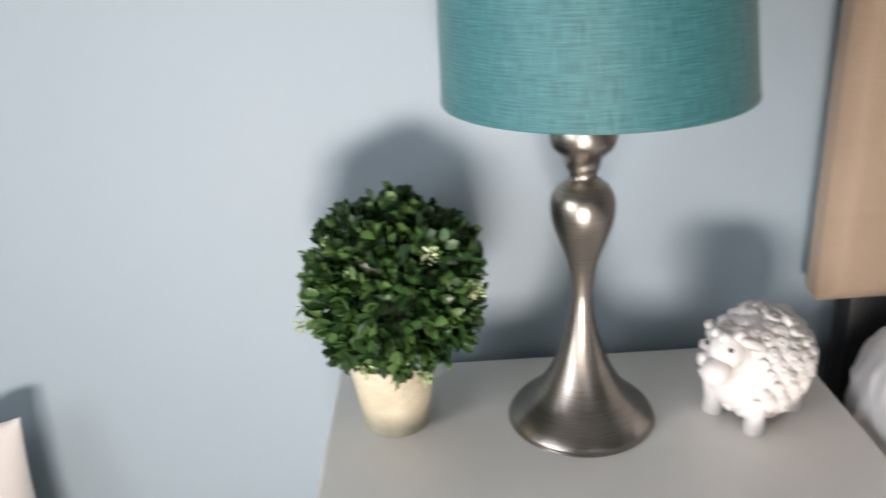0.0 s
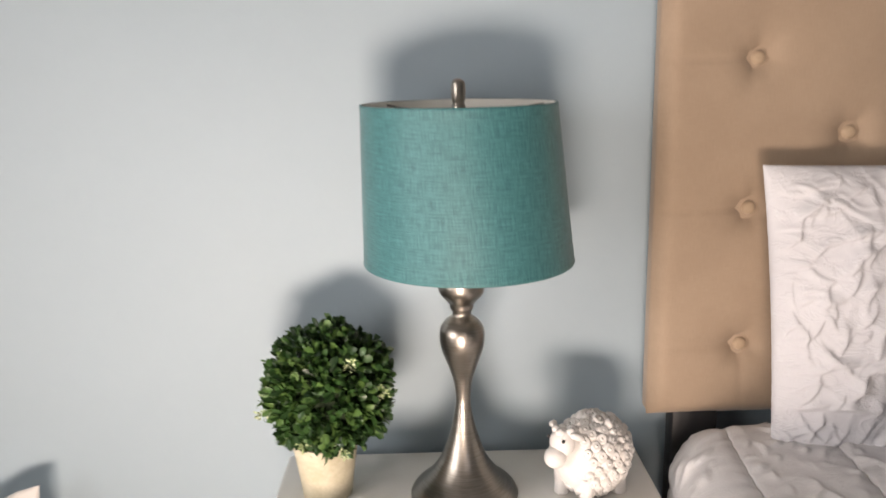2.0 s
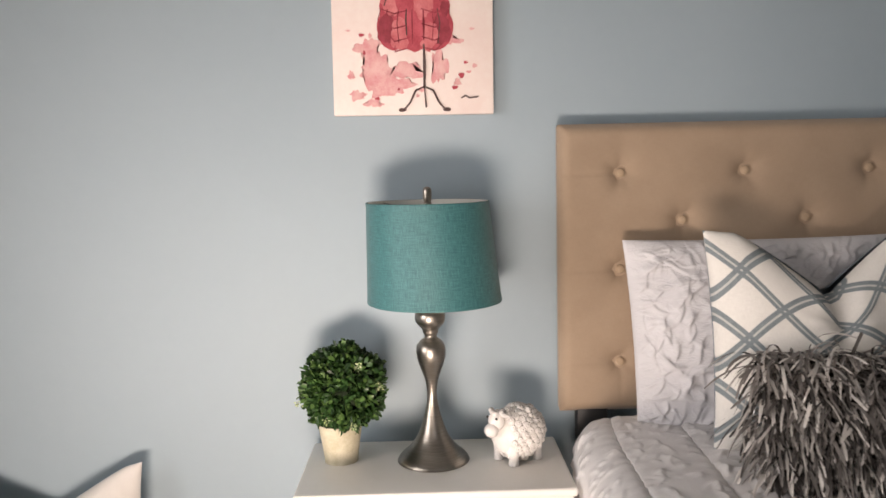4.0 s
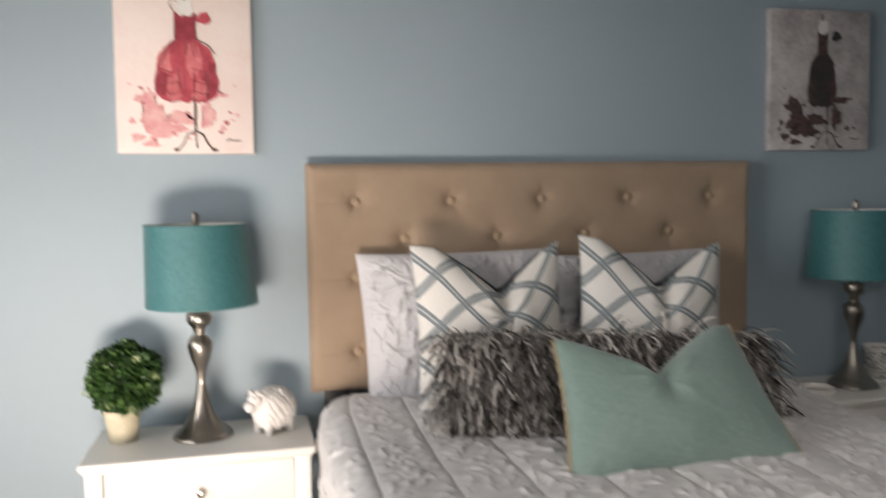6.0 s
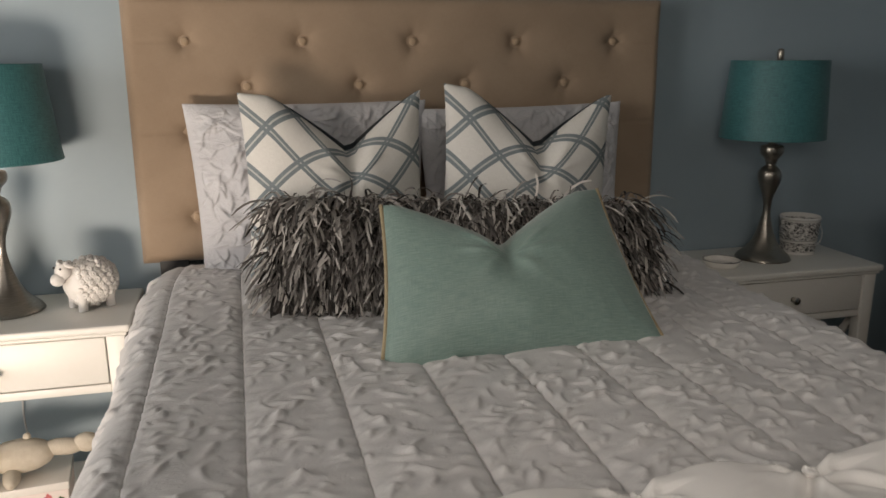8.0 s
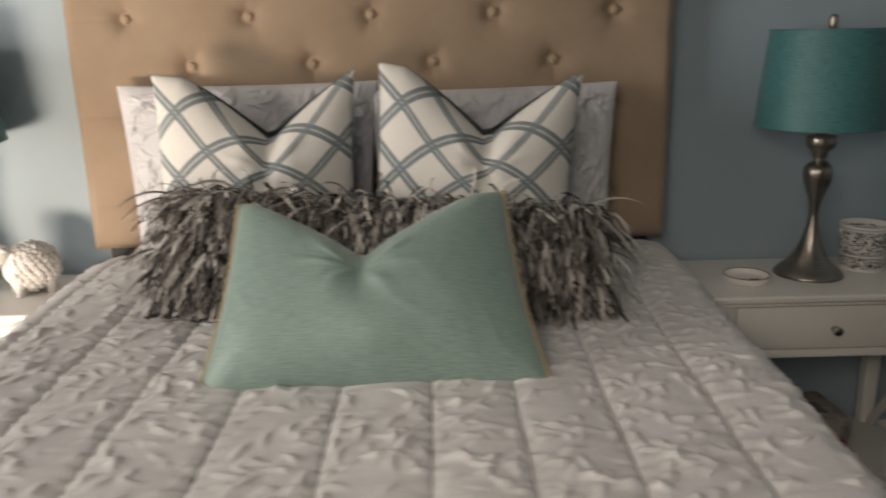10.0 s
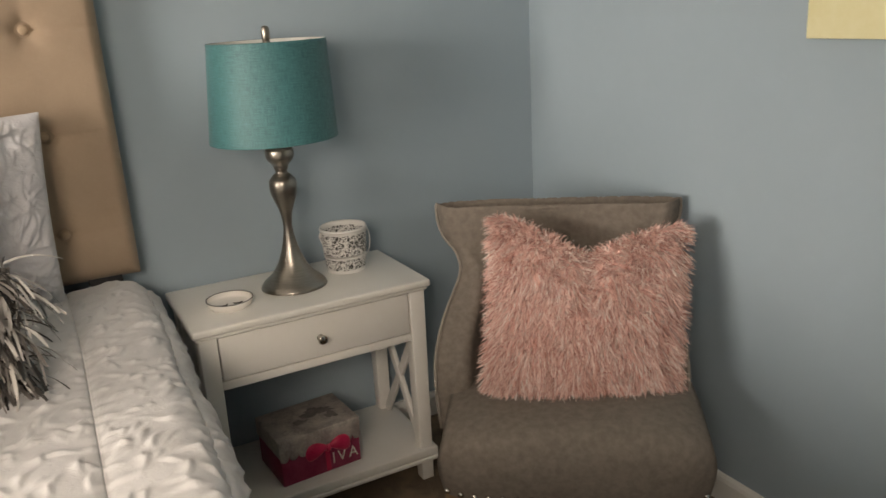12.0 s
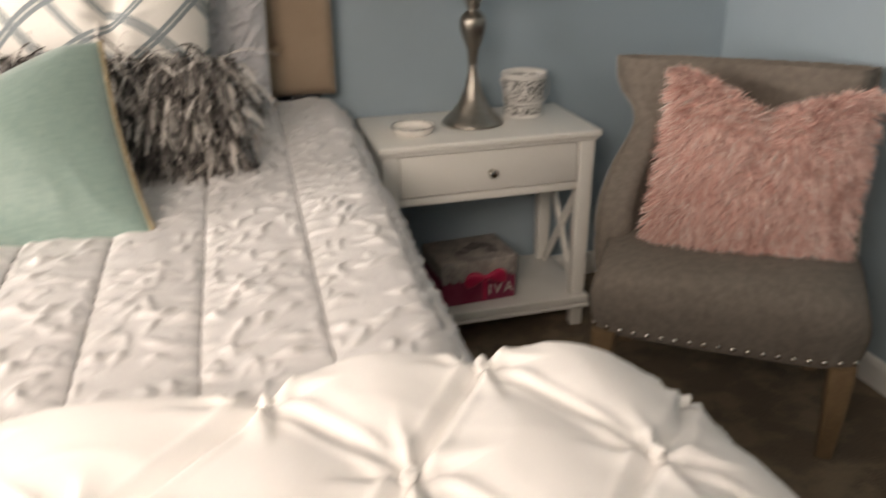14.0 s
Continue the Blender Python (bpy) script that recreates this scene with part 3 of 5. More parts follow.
def comforter():
    grid = {}
    def height(x, y, s):
        d = np.full_like(x, 9.0)
        for sx in SEAMS:
            d = np.minimum(d, np.abs(x - sx))
        grid["x"] = x[0]
        puff = 0.005 * (1 - np.exp(-d / 0.006)) + 0.005 * (1 - np.exp(-d / 0.05))
        big = 0.014 * (hash_noise(x * 3.1, y * 3.1, 11) - 0.5) + 0.005 * (hash_noise(x * 9, y * 9, 31) - 0.5)
        c = pinches(x[0], y[:, 0], 3900, 5, 0.0050, (0.009, 0.023), 0.7, 0.8) + pinches(x[0], y[:, 0], 1500, 6, 0.0030, (0.008, 0.018), 0.7, 1.4)
        c += 0.002 * (hash_noise(x * 26, y * 26, 33) - 0.5)
        pucker = 0.0018 * np.sin(y * 170 + 3 * hash_noise(x * 30, y * 30, 6)) * np.exp(-d / 0.016)
        wave = 0.02 * np.sin(y * 9 + 2 * hash_noise(y * 2, 0 * y, 8)) * np.clip((0.04 - np.minimum(x, 1.585 - x)) / 0.3, 0, 1)
        head = 0.018 * np.clip((y + 0.62) / 0.3, 0, 1) - 0.022 * np.clip((y + 0.15) / 0.05, 0, 1) ** 2
        return puff + big + c * (0.4 + 0.6 * np.clip(d / 0.02, 0, 1)) + pucker + wave + head
    y = np.linspace(-2.16, -0.098, 600)
    P, uv = drape(y, BX0 + 0.019, BX1 - 0.012, BZ, 0.46, 0.075, 0.0036, height, 0.004)
    P[..., 0] -= 0.035 * np.clip((-0.5 - P[..., 1]) / 0.9, 0, 1) * np.clip((P[..., 0] - 1.0) / 0.5, 0, 1)
    P[..., 0] += 0.035 * np.clip((P[..., 1] + 0.38) / 0.28, 0, 1) ** 2 * np.clip((0.4 - P[..., 0]) / 0.4, 0, 1)
    P[..., 0] += 0.075 * np.clip((0.62 - P[..., 2]) / 0.40, 0, 1) * np.clip((P[..., 0] - 1.3) / 0.1, 0, 1) * np.clip((-0.55 - P[..., 1]) / 0.6, 0, 1)
    quilt = thing("comforter", "grey ruched comforter with long stitched channels spread over the bed", "comforter")
    cuts = [0] + [int(np.argmin(np.abs(grid["x"] - sx))) for sx in SEAMS if grid["x"][0] + 0.05 < sx < grid["x"][-1] - 0.05] + [P.shape[1] - 1]
    quilt_panels("quilted_channel", P, uv, cuts, quilt, M_comforter, 0.012)


comforter()


def throw():
    """The white pin-tucked duvet folded across the foot of the bed."""
    DY, OY = 0.30, -1.622
    KX, KA = (-0.95, 0.245, 0.484, 0.723, 0.963, 1.28, 1.501, 1.70, 2.90), (-7.0, -2.0, -1.0, 0.0, 1.0, 2.0, 3.0, 4.0, 9.0)
    spots = []
    def height(x, y, s):
        a, b = np.interp(x, KX, KA), (y - OY) / DY
        p, q = a + b, a - b
        fold = np.minimum(np.abs(p - np.round(p)), np.abs(q - np.round(q)))
        dx = 0.23
        k1 = np.hypot((a - np.round(a)) * dx, (b - np.round(b)) * DY)
        k2 = np.hypot((a - np.floor(a) - 0.5) * dx, (b - np.floor(b) - 0.5) * DY)
        k = np.minimum(k1, k2)
        for m in range(1, k.shape[0] - 1, 1):
            row = k[m]
            for n in np.nonzero(row < 0.006)[0]:
                if 0 < n < k.shape[1] - 1 and row[n] <= k[m - 1:m + 2, n - 1:n + 2].min():
                    spots.append((m, n))
        puff = 0.017 * (np.abs(np.sin(math.pi * p) * np.sin(math.pi * q))) ** 0.75
        crease = -0.004 * np.exp(-(fold / 0.05) ** 2) + 0.006 * np.exp(-((fold - 0.075) / 0.03) ** 2) * np.exp(-k / 0.12)
        ang = np.arctan2(b - np.round(b), a - np.round(a)) + np.arctan2(b - np.floor(b) - 0.5, a - np.floor(a) - 0.5)
        pleat = 0.0055 * np.cos(ang * 7 + 1) * np.exp(-((k - 0.03) / 0.03) ** 2)
        wr = 0.007 * (hash_noise(x * 8, y * 8, 4) - 0.5) + 0.0018 * crumple(x, y, 0.075, 7)
        edge = np.clip((-1.562 - 0.030 * (1 - np.abs(np.sin(math.pi * a)) ** 0.6) - y) / 0.03, 0, 1) ** 0.5
        return (puff + crease + pleat + wr + 0.03) * edge - 0.03 * (1 - edge)
    y = np.linspace(-2.19, -1.560, 170)
    P, uv = drape(y, BX0 - 0.04, 1.745, BZ + 0.038, 0.50, 0.17, 0.0050, height, 0.13)
    P[..., 1] += 0.020 * (hash_noise(P[..., 0] * 5, 0 * P[..., 0], 3) - 0.5) * np.clip((P[..., 1] + 1.9) / 0.3, 0, 1)
    P[..., 1] -= 0.05 * np.clip((P[..., 0] - 1.50) / 0.16, 0, 1) ** 1.5 * np.clip((P[..., 1] + 2.1) / 0.3, 0, 1)
    duvet = thing("duvet", "white pin-tucked cotton duvet folded over the foot of the bed", "duvet")
    ob = new("cover", cloth_mesh("cover", P, None, uv, [M_blanket]))
    ob.parent = duvet
    m = ob.modifiers.new("thickness", "SOLIDIFY")
    m.thickness, m.offset = 0.02, -1
    for m, n in spots:
        p = Vector(P[m, n])
        nn = Vector(P[m, n + 1] - P[m, n - 1]).cross(Vector(P[m + 1, n] - P[m - 1, n])).normalized()
        knob = bmesh.new()
        bmesh.ops.create_icosphere(knob, subdivisions=3, radius=0.0085, matrix=Matrix.Translation(p + nn * 0.004))
        for v in knob.verts:
            v.co += (v.co - p) * 0.55 * noise.noise(v.co * 130)
        part("pin_tuck", knob, M_blanket, duvet)


throw()


# ---- cushions ----
def cushion_side(w, h, t, side, chop=0.0, wrinkle=0.0, size=0.07, seed=0, n=70, pinch=0.07, shift=0.0, dent=0.4, fold=False, taper=0.0):
    """One half of a stuffed cover in its own x-z plane; side -1 is the front. chop: a dent knocked into its top."""
    u = np.linspace(-1, 1, n)
    g = np.sign(u) * (1 - (1 - np.abs(u)) ** 1.35)
    U, V = np.meshgrid(g, g)
    X = w / 2 * U * (1 - pinch * (1 - V * V)) * (1 - taper * V)
    Z = h / 2 * V * (1 - pinch * (1 - U * U))
    f = np.clip(1 - np.abs(U) ** 2.3, 0, 1) ** 0.55 * np.clip(1 - np.abs(V) ** 2.3, 0, 1) ** 0.55
    depth = t / 2 * f
    up = np.clip((V + 0.35) / 1.35, 0, 1) ** 1.3
    vee = np.clip(1 - np.abs(U - shift) / 0.85, 0, 1) ** 1.25
    Z = Z - chop * vee * up
    X = X + 0.10 * chop * np.sign(U - shift) * vee * up * 0.5
    if chop:
        groove = np.exp(-np.abs(U - shift) / 0.10) * up
        ang, rad = np.arctan2(V - 0.50 + chop, U - shift), np.hypot(U - shift, 0.8 * (V - 0.50 + chop))
        rays = np.abs(np.cos(ang * 3.5 + 0.7 * seed)) ** 6 - 0.3
        depth = depth + 0.006 * rays * np.exp(-((rad - 0.24) / 0.17) ** 2) * f
        depth = depth * (1 - dent * groove * (1.0 if side < 0 else 0.5)) + 0.012 * np.exp(-((np.abs(U - shift) - 0.22) / 0.12) ** 2) * up * f
    if wrinkle:
        relief = (tucks if fold else crumple)(X + seed, Z + 0.3 * seed, size, seed)
        if fold:
            relief = 0.4 * relief + pinches(g * w / 2, g * h / 2, 420, seed, 1.3, (0.012, 0.034), 0.9, 0.7)
        depth = depth + wrinkle * relief * np.clip(f * 3, 0, 1)
    depth = depth + 0.012 * (hash_noise(X * 9 + seed, Z * 9, seed) - 0.5) * f
    P = np.stack([X, side * depth, Z], -1)
    uv = np.stack([U * w / 2, V * h / 2], -1)
    if side > 0:
        P, uv = P[:, ::-1], uv[:, ::-1]
    return P, uv


def cushion(name, label, category, m, w, h, t, front, back=None, group="", **kw):
    c = thing(name, label, category, group, m)
    for side, nm, mt in ((-1, "front_panel", front), (1, "back_panel", back or front)):
        P, uv = cushion_side(w, h, t, side, **{**kw, "chop": kw.get("chop", 0.0) * (1.0 if side < 0 or back is None else 0.9)})
        ob = new(nm, cloth_mesh(nm, P, None, uv, [mt]))
        ob.parent = c
    return c


G_BED = "cushions on the bed"
cushion("pillow", "pale grey crinkled pillow standing against the headboard", "pillow", pose(0.475, -0.170, 0.915, -5, 0, 0), 0.635, 0.47, 0.15, M_sham, None, G_BED, fold=True, wrinkle=0.0048, size=0.040, seed=3, n=210, pinch=0.025, taper=-0.045)
cushion("pillow", "pale grey crinkled pillow standing against the headboard", "pillow", pose(1.10, -0.170, 0.895, -5, -1, 0), 0.612, 0.47, 0.15, M_sham, None, G_BED, fold=True, wrinkle=0.0048, size=0.040, seed=8, n=210, pinch=0.025, taper=-0.05)
cushion("throw_pillow", "off-white pillow with blue-grey diamond lattice, dented top", "pillow", pose(0.525, -0.335, 0.935, -9, 0, 2), 0.475, 0.50, 0.19, M_trellis, M_slate, G_BED, chop=0.14, seed=2, pinch=0.06, shift=0.14)
cushion("throw_pillow", "off-white pillow with blue-grey diamond lattice, dented top", "pillow", pose(1.035, -0.365, 0.935, -9, 4.5, -3), 0.475, 0.50, 0.19, M_trellis, M_slate, G_BED, chop=0.14, seed=5, pinch=0.06, shift=0.10)


def fringe_pillow():
    m = pose(0.822, -0.525, 0.786, -14, 2.5, -6)
    w, h, t = 0.96, 0.27, 0.15
    c = cushion("fringe_pillow", "long grey pillow covered in shiny hanging ribbon fringe", "pillow", m, w, h, t, M_fringe, None, G_BED, seed=4, pinch=0.02)
    rnd = random.Random(11)
    verts, faces = [], []
    for k in range(5200):
        u, v = rnd.uniform(-1, 1), rnd.uniform(-0.9, 1.0)
        f = max(0, 1 - abs(u) ** 2.3) ** 0.55 * max(0, 1 - abs(v) ** 2.3) ** 0.55
        back = rnd.random() < 0.12
        p = Vector((w / 2 * u, (1 if back else -1) * t / 2 * f, h / 2 * v))
        d = Vector((rnd.gauss(0, 0.45) + 0.5 * max(0, abs(u) - 0.85) / 0.15 * (1 if u > 0 else -1), (0.5 if back else -0.75) + rnd.gauss(0, 0.25), rnd.uniform(-0.3, 0.5) + (0.35 if v > 0.8 else 0)))
        d.normalize()
        length, wd = rnd.uniform(0.080, 0.138), rnd.uniform(0.0020, 0.0040)
        curl = Vector((rnd.gauss(0, 0.24), rnd.gauss(0, 0.12), -rnd.uniform(0.45, 1.0)))
        side = d.cross(Vector((rnd.gauss(0, 0.5), rnd.gauss(0, 0.5), 1))).normalized()
        base = len(verts)
        seg = 6
        for s in range(seg + 1):
            wq = wd * (1 if s < seg else 0.6)
            verts += [tuple(p - side * wq), tuple(p + side * wq)]
            d = (d + curl * 0.40).normalized()
            if p.z < -h / 2 - 0.002 and d.z < 0:
                d.z *= 0.1
                d.y -= 0.3
                d.normalize()
            p = p + d * length / seg
            side = (side + Vector((rnd.gauss(0, 0.13), rnd.gauss(0, 0.13), rnd.gauss(0, 0.13)))).normalized()
        faces += [(base + 2 * s, base + 2 * s + 1, base + 2 * s + 3, base + 2 * s + 2) for s in range(seg)]
    ob = new("ribbon_fringe", strips_mesh("ribbon_fringe", verts, faces, M_fringe))
    ob.parent = c
    tagged(ob, "grey satin ribbon strands", kind="stuff")


fringe_pillow()


def piping(c, w, h, t, chop, mat, r, pinch, shift, taper, sides=("L", "R")):
    """A cord sewn along an edge of a cushion."""
    for sd in sides:
        s = -1 if sd == "L" else 1
        pts = []
        for v in span(-1, 1, 41):
            up = max(0.0, (v + 0.35) / 1.35) ** 1.3
            vee = max(0.0, 1 - abs(s - shift) / 0.85) ** 1.25
            pts.append((s * w / 2 * (1 - pinch * (1 - v * v)) * (1 - taper * v) + s * 0.001, 0, h / 2 * v - chop * vee * up))
        part("piping", tube(pts, r), mat, c, "gold braided cord")


TEAL = dict(w=0.555, h=0.375, t=0.17, chop=0.115, pinch=0.045, shift=-0.06, taper=0.10)
seafoam = cushion("lumbar_pillow", "seafoam green silky lumbar pillow with gold cord edges", "pillow", pose(0.826, -0.850, 0.816, -38, -1.5, 0), TEAL["w"], TEAL["h"], TEAL["t"], M_teal, None, G_BED, chop=TEAL["chop"], seed=6, pinch=TEAL["pinch"], shift=TEAL["shift"], taper=TEAL["taper"], wrinkle=0.0022, size=0.10, n=110)
piping(seafoam, TEAL["w"], TEAL["h"], TEAL["t"], TEAL["chop"], M_gold, 0.0050, TEAL["pinch"], TEAL["shift"], TEAL["taper"])

# ---- nightstands ----
NW, ND = 0.632, 0.345


def nightstand(label, x, y, NH):
    """x, y: the front left corner of the top; NH: its height."""
    n = thing("nightstand", label, "nightstand", "nightstands by the bed", pose(x, y, 0))
    part("top", box(0, NW, 0, ND, NH - 0.020, NH, 0.006, seg=3), M_white, n)
    part("top_moulding", box(0.008, NW - 0.008, 0.008, ND - 0.004, NH - 0.030, NH - 0.0205, 0.003), M_white, n)
    e, p = 0.014, 0.045
    for lx in (e, NW - e - p):
        for ly in (e, ND - e - p + 0.008):
            bm = box(lx, lx + p, ly, ly + p, 0, NH - 0.0305, 0.003)
            for v in bm.verts:
                if v.co.z < 0.06:
                    v.co.x += (lx + p / 2 - v.co.x) * 0.22 * (1 - v.co.z / 0.06)
                    v.co.y += (ly + p / 2 - v.co.y) * 0.22 * (1 - v.co.z / 0.06)
            part("leg", bm, M_white, n)
    part("front_rail", box(e + p, NW - e - p, e + 0.006, e + 0.03, 0.440, 0.462, 0.002), M_white, n)
    part("back_panel", box(e + p, NW - e - p, ND - 0.03, ND - 0.015, 0.440, NH - 0.0305, 0.002), M_white, n)
    for lx in (e + 0.008, NW - e - 0.030):
        part("side_panel", box(lx, lx + 0.022, e + p, ND - e - p + 0.008, 0.440, NH - 0.0305, 0.002), M_white, n)
        a, b = (lx + 0.010, e + p + 0.002, 0.105), (lx + 0.010, ND - e - p + 0.006, 0.438)
        part("cross_brace", beam(a, b, 0.014, 0.026), M_white, n)
        part("cross_brace", beam((a[0] + 0.002, b[1], a[2]), (a[0] + 0.002, a[1], b[2]), 0.012, 0.026), M_white, n)
    dr = part("drawer", box(e + p + 0.004, NW - e - p - 0.004, e + 0.004, ND - 0.05, 0.466, NH - 0.034, 0.002), M_white, n)
    k = lathe([(0.0095, 0.0), (0.0065, 0.004), (0.006, 0.009), (0.0105, 0.014), (0.0125, 0.019), (0.010, 0.0235), (0.0005, 0.0255)], 20, 3)
    bmesh.ops.transform(k, matrix=pose(NW / 2, e + 0.004, 0.517, 90), verts=k.verts[:])
    part("knob", k, M_knob, dr, "round nickel knob")
    part("shelf", box(0.006, NW - 0.006, 0.006, ND - 0.006, 0.078, 0.104, 0.004), M_white, n)
    part("shelf_lip", box(0.002, NW - 0.002, 0.002, ND - 0.002, 0.066, 0.0775, 0.003), M_white, n)
    return n


NL, NR = 0.622, 0.613
nightstand("white wooden nightstand with one drawer, holding a plush toy below", -0.642, -0.380, NL)
nightstand("white wooden nightstand with one drawer, holding a gift box below", 1.634, -0.357, NR)


# ---- table lamps ----
def table_lamp(label, x, y, NH, lean, tall):
    lamp = thing("table_lamp", label, "table lamp", "lamps on the nightstands", pose(x, y, NH + 0.0005) @ Matrix.Diagonal((1, 1, tall, 1)))
    prof = [(0.002, 0.0), (0.081, 0.0), (0.086, 0.0015), (0.086, 0.006), (0.078, 0.016), (0.058, 0.034), (0.040, 0.060), (0.0275, 0.090), (0.0180, 0.124), (0.0124, 0.156), (0.0122, 0.176), (0.0160, 0.204), (0.0250, 0.230), (0.0326, 0.252), (0.0358, 0.271), (0.0342, 0.289), (0.0255, 0.302), (0.0165, 0.309), (0.0150, 0.314), (0.0165, 0.319), (0.0185, 0.322), (0.0205, 0.331), (0.0315, 0.343), (0.0358, 0.352), (0.0362, 0.366), (0.0320, 0.374), (0.014, 0.379), (0.010, 0.40)]
    part("base", lathe(prof, 64, 4), M_nickel, lamp, "curved brushed nickel base")
    part("stem", lathe([(0.0055, 0.40), (0.0055, 0.63)], 12), M_nickel, lamp)
    zb, zt, rb, rt, th = 0.400, 0.643, 0.1615, 0.146, 0.0025
    ring = [(rb, zb), (rb + 0.0008, zb + 0.003), (rb - 0.0002, zb + 0.007)] + [(rb + (rt - rb) * k / 8, zb + (zt - zb) * k / 8) for k in range(1, 8)] + [(rt + 0.0004, zt - 0.006), (rt + 0.001, zt - 0.002), (rt, zt)]
    hang = Matrix.Identity(4)
    hang[0][2] = -lean
    tip = Matrix.Translation((0, 0, zt)) @ hang @ Matrix.Translation((0, 0, -zt))
    outer, inner = lathe(ring + [(rt - th, zt)], 96), lathe([(rt - th, zt - 0.0005), (rb - th, zb + 0.0005), (rb, zb)], 96)
    for bm in (outer, inner):
        bmesh.ops.transform(bm, matrix=tip, verts=bm.verts[:])
    part("shade", outer, M_shade, lamp, "teal slubbed fabric drum shade")
    part("lining", inner, M_lining, lamp, "pale inner lining")
    for a in (0, 120, 240):
        c, s = math.cos(radians(a + 20)), math.sin(radians(a + 20))
        part("spider_arm", tube([(0.006 * c, 0.006 * s, zt - 0.012), (0.06 * c, 0.06 * s, zt - 0.016), ((rt - 0.004) * c, (rt - 0.004) * s, zt - 0.006)], 0.0018, 6), M_nickel, lamp)
    fin = lathe([(0.010, 0.630), (0.0105, 0.638), (0.0085, 0.642), (0.0095, 0.646), (0.0105, 0.652), (0.0105, 0.668), (0.008, 0.676), (0.0005, 0.679)], 24, 3)
    part("finial", fin, M_nickel, lamp, "brushed nickel finial")
    return lamp


table_lamp("table lamp with brushed nickel base and teal shade beside plant", -0.329, -0.178, NL, 0.050, 0.985)
table_lamp("table lamp with brushed nickel base and teal shade beside candle bucket", 1.948, -0.172, NR, -0.03, 0.995)


# ---- boxwood plant ----
def plant():
    pl = thing("potted_plant", "round artificial boxwood topiary in a cream crackled pot", "plant", m=pose(-0.556, -0.165, NL))
    part("pot", lathe([(0.001, 0.0), (0.036, 0.0), (0.0385, 0.003), (0.042, 0.03), (0.047, 0.065), (0.0515, 0.094), (0.0505, 0.097), (0.047, 0.096), (0.044, 0.085), (0.001, 0.083)], 40, 3), M_pot, pl, "cream crackled clay pot").scale = (1.05, 1.05, 1.0)
    part("stem", tube([(0, 0, 0.084), (0.002, 0, 0.12), (0, 0.001, 0.16)], 0.008), M_legwood, pl)
    c = Vector((0.010, 0.0, 0.184))
    rnd = random.Random(5)
    verts, faces = [], []
    def leaf(p, d, size, wide, cup):
        side = d.cross(Vector((rnd.gauss(0, 1), rnd.gauss(0, 1), rnd.gauss(0, 1)))).normalized()
        up = side.cross(d).normalized()
        b = len(verts)
        for l, s, z in ((0, 0, 0), (0.42, 0.75, cup), (0.42, 0, 0), (0.42, -0.75, cup), (0.78, 0.85, cup), (0.80, 0, 0.02), (0.78, -0.85, cup), (1.0, 0, -0.04)):
            verts.append(tuple(p + d * size * l + side * wide * s + up * size * z))
        faces.extend([(b, b + 2, b + 1), (b, b + 3, b + 2), (b + 1, b + 2, b + 5, b + 4), (b + 2, b + 3, b + 6, b + 5), (b + 4, b + 5, b + 7), (b + 5, b + 6, b + 7)])
    for k in range(620):
        d = Vector((rnd.gauss(0, 1), rnd.gauss(0, 1), rnd.gauss(0, 1))).normalized()
        lump = 1 + 0.08 * math.sin(d.x * 5 + 1) * math.cos(d.z * 6) + rnd.uniform(-0.10, 0.05)
        tip = c + d * 0.096 * lump
        ax = (d + Vector((rnd.gauss(0, 0.35), rnd.gauss(0, 0.35), rnd.gauss(0.1, 0.35)))).normalized()
        for j in range(6):
            o = Vector((rnd.gauss(0, 1), rnd.gauss(0, 1), rnd.gauss(0, 1)))
            dd = (ax * 0.9 + (o - ax * o.dot(ax)).normalized() * rnd.uniform(0.5, 1.0)).normalized()
            leaf(tip - ax * rnd.uniform(0.0, 0.022), dd, rnd.uniform(0.016, 0.026), rnd.uniform(0.0046, 0.0072), rnd.uniform(0.02, 0.16))
    ob = new("crown", strips_mesh("crown", verts, faces, M_leaf))
    ob.parent = pl
    tagged(ob, "dense dark green boxwood leaves", kind="stuff")
    # Filler ball behind the leaves, with the crown's inner shade in its colour.
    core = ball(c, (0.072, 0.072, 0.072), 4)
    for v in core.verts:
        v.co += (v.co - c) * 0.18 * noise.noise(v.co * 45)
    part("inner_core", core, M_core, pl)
    verts, faces = [], []
    for fx, fy, fz in ((0.045, -0.085, 0.070), (0.090, -0.060, 0.015), (-0.03, -0.09, -0.055), (0.03, -0.092, -0.068), (-0.105, -0.03, -0.03)):
        q = c + Vector((fx, fy, fz))
        for j in range(26):
            o = Vector((rnd.gauss(0, 1), rnd.gauss(0, 1), rnd.gauss(0, 1))).normalized()
            leaf(q + o * rnd.uniform(0, 0.010), (o + Vector((fx, fy, fz)).normalized()).normalized(), 0.006, 0.0018, 0.1)
    ob = new("flower_cluster", strips_mesh("flower_cluster", verts, faces, M_flower))
    ob.parent = pl
    tagged(ob, "tiny pale green flower clusters", kind="stuff")


plant()


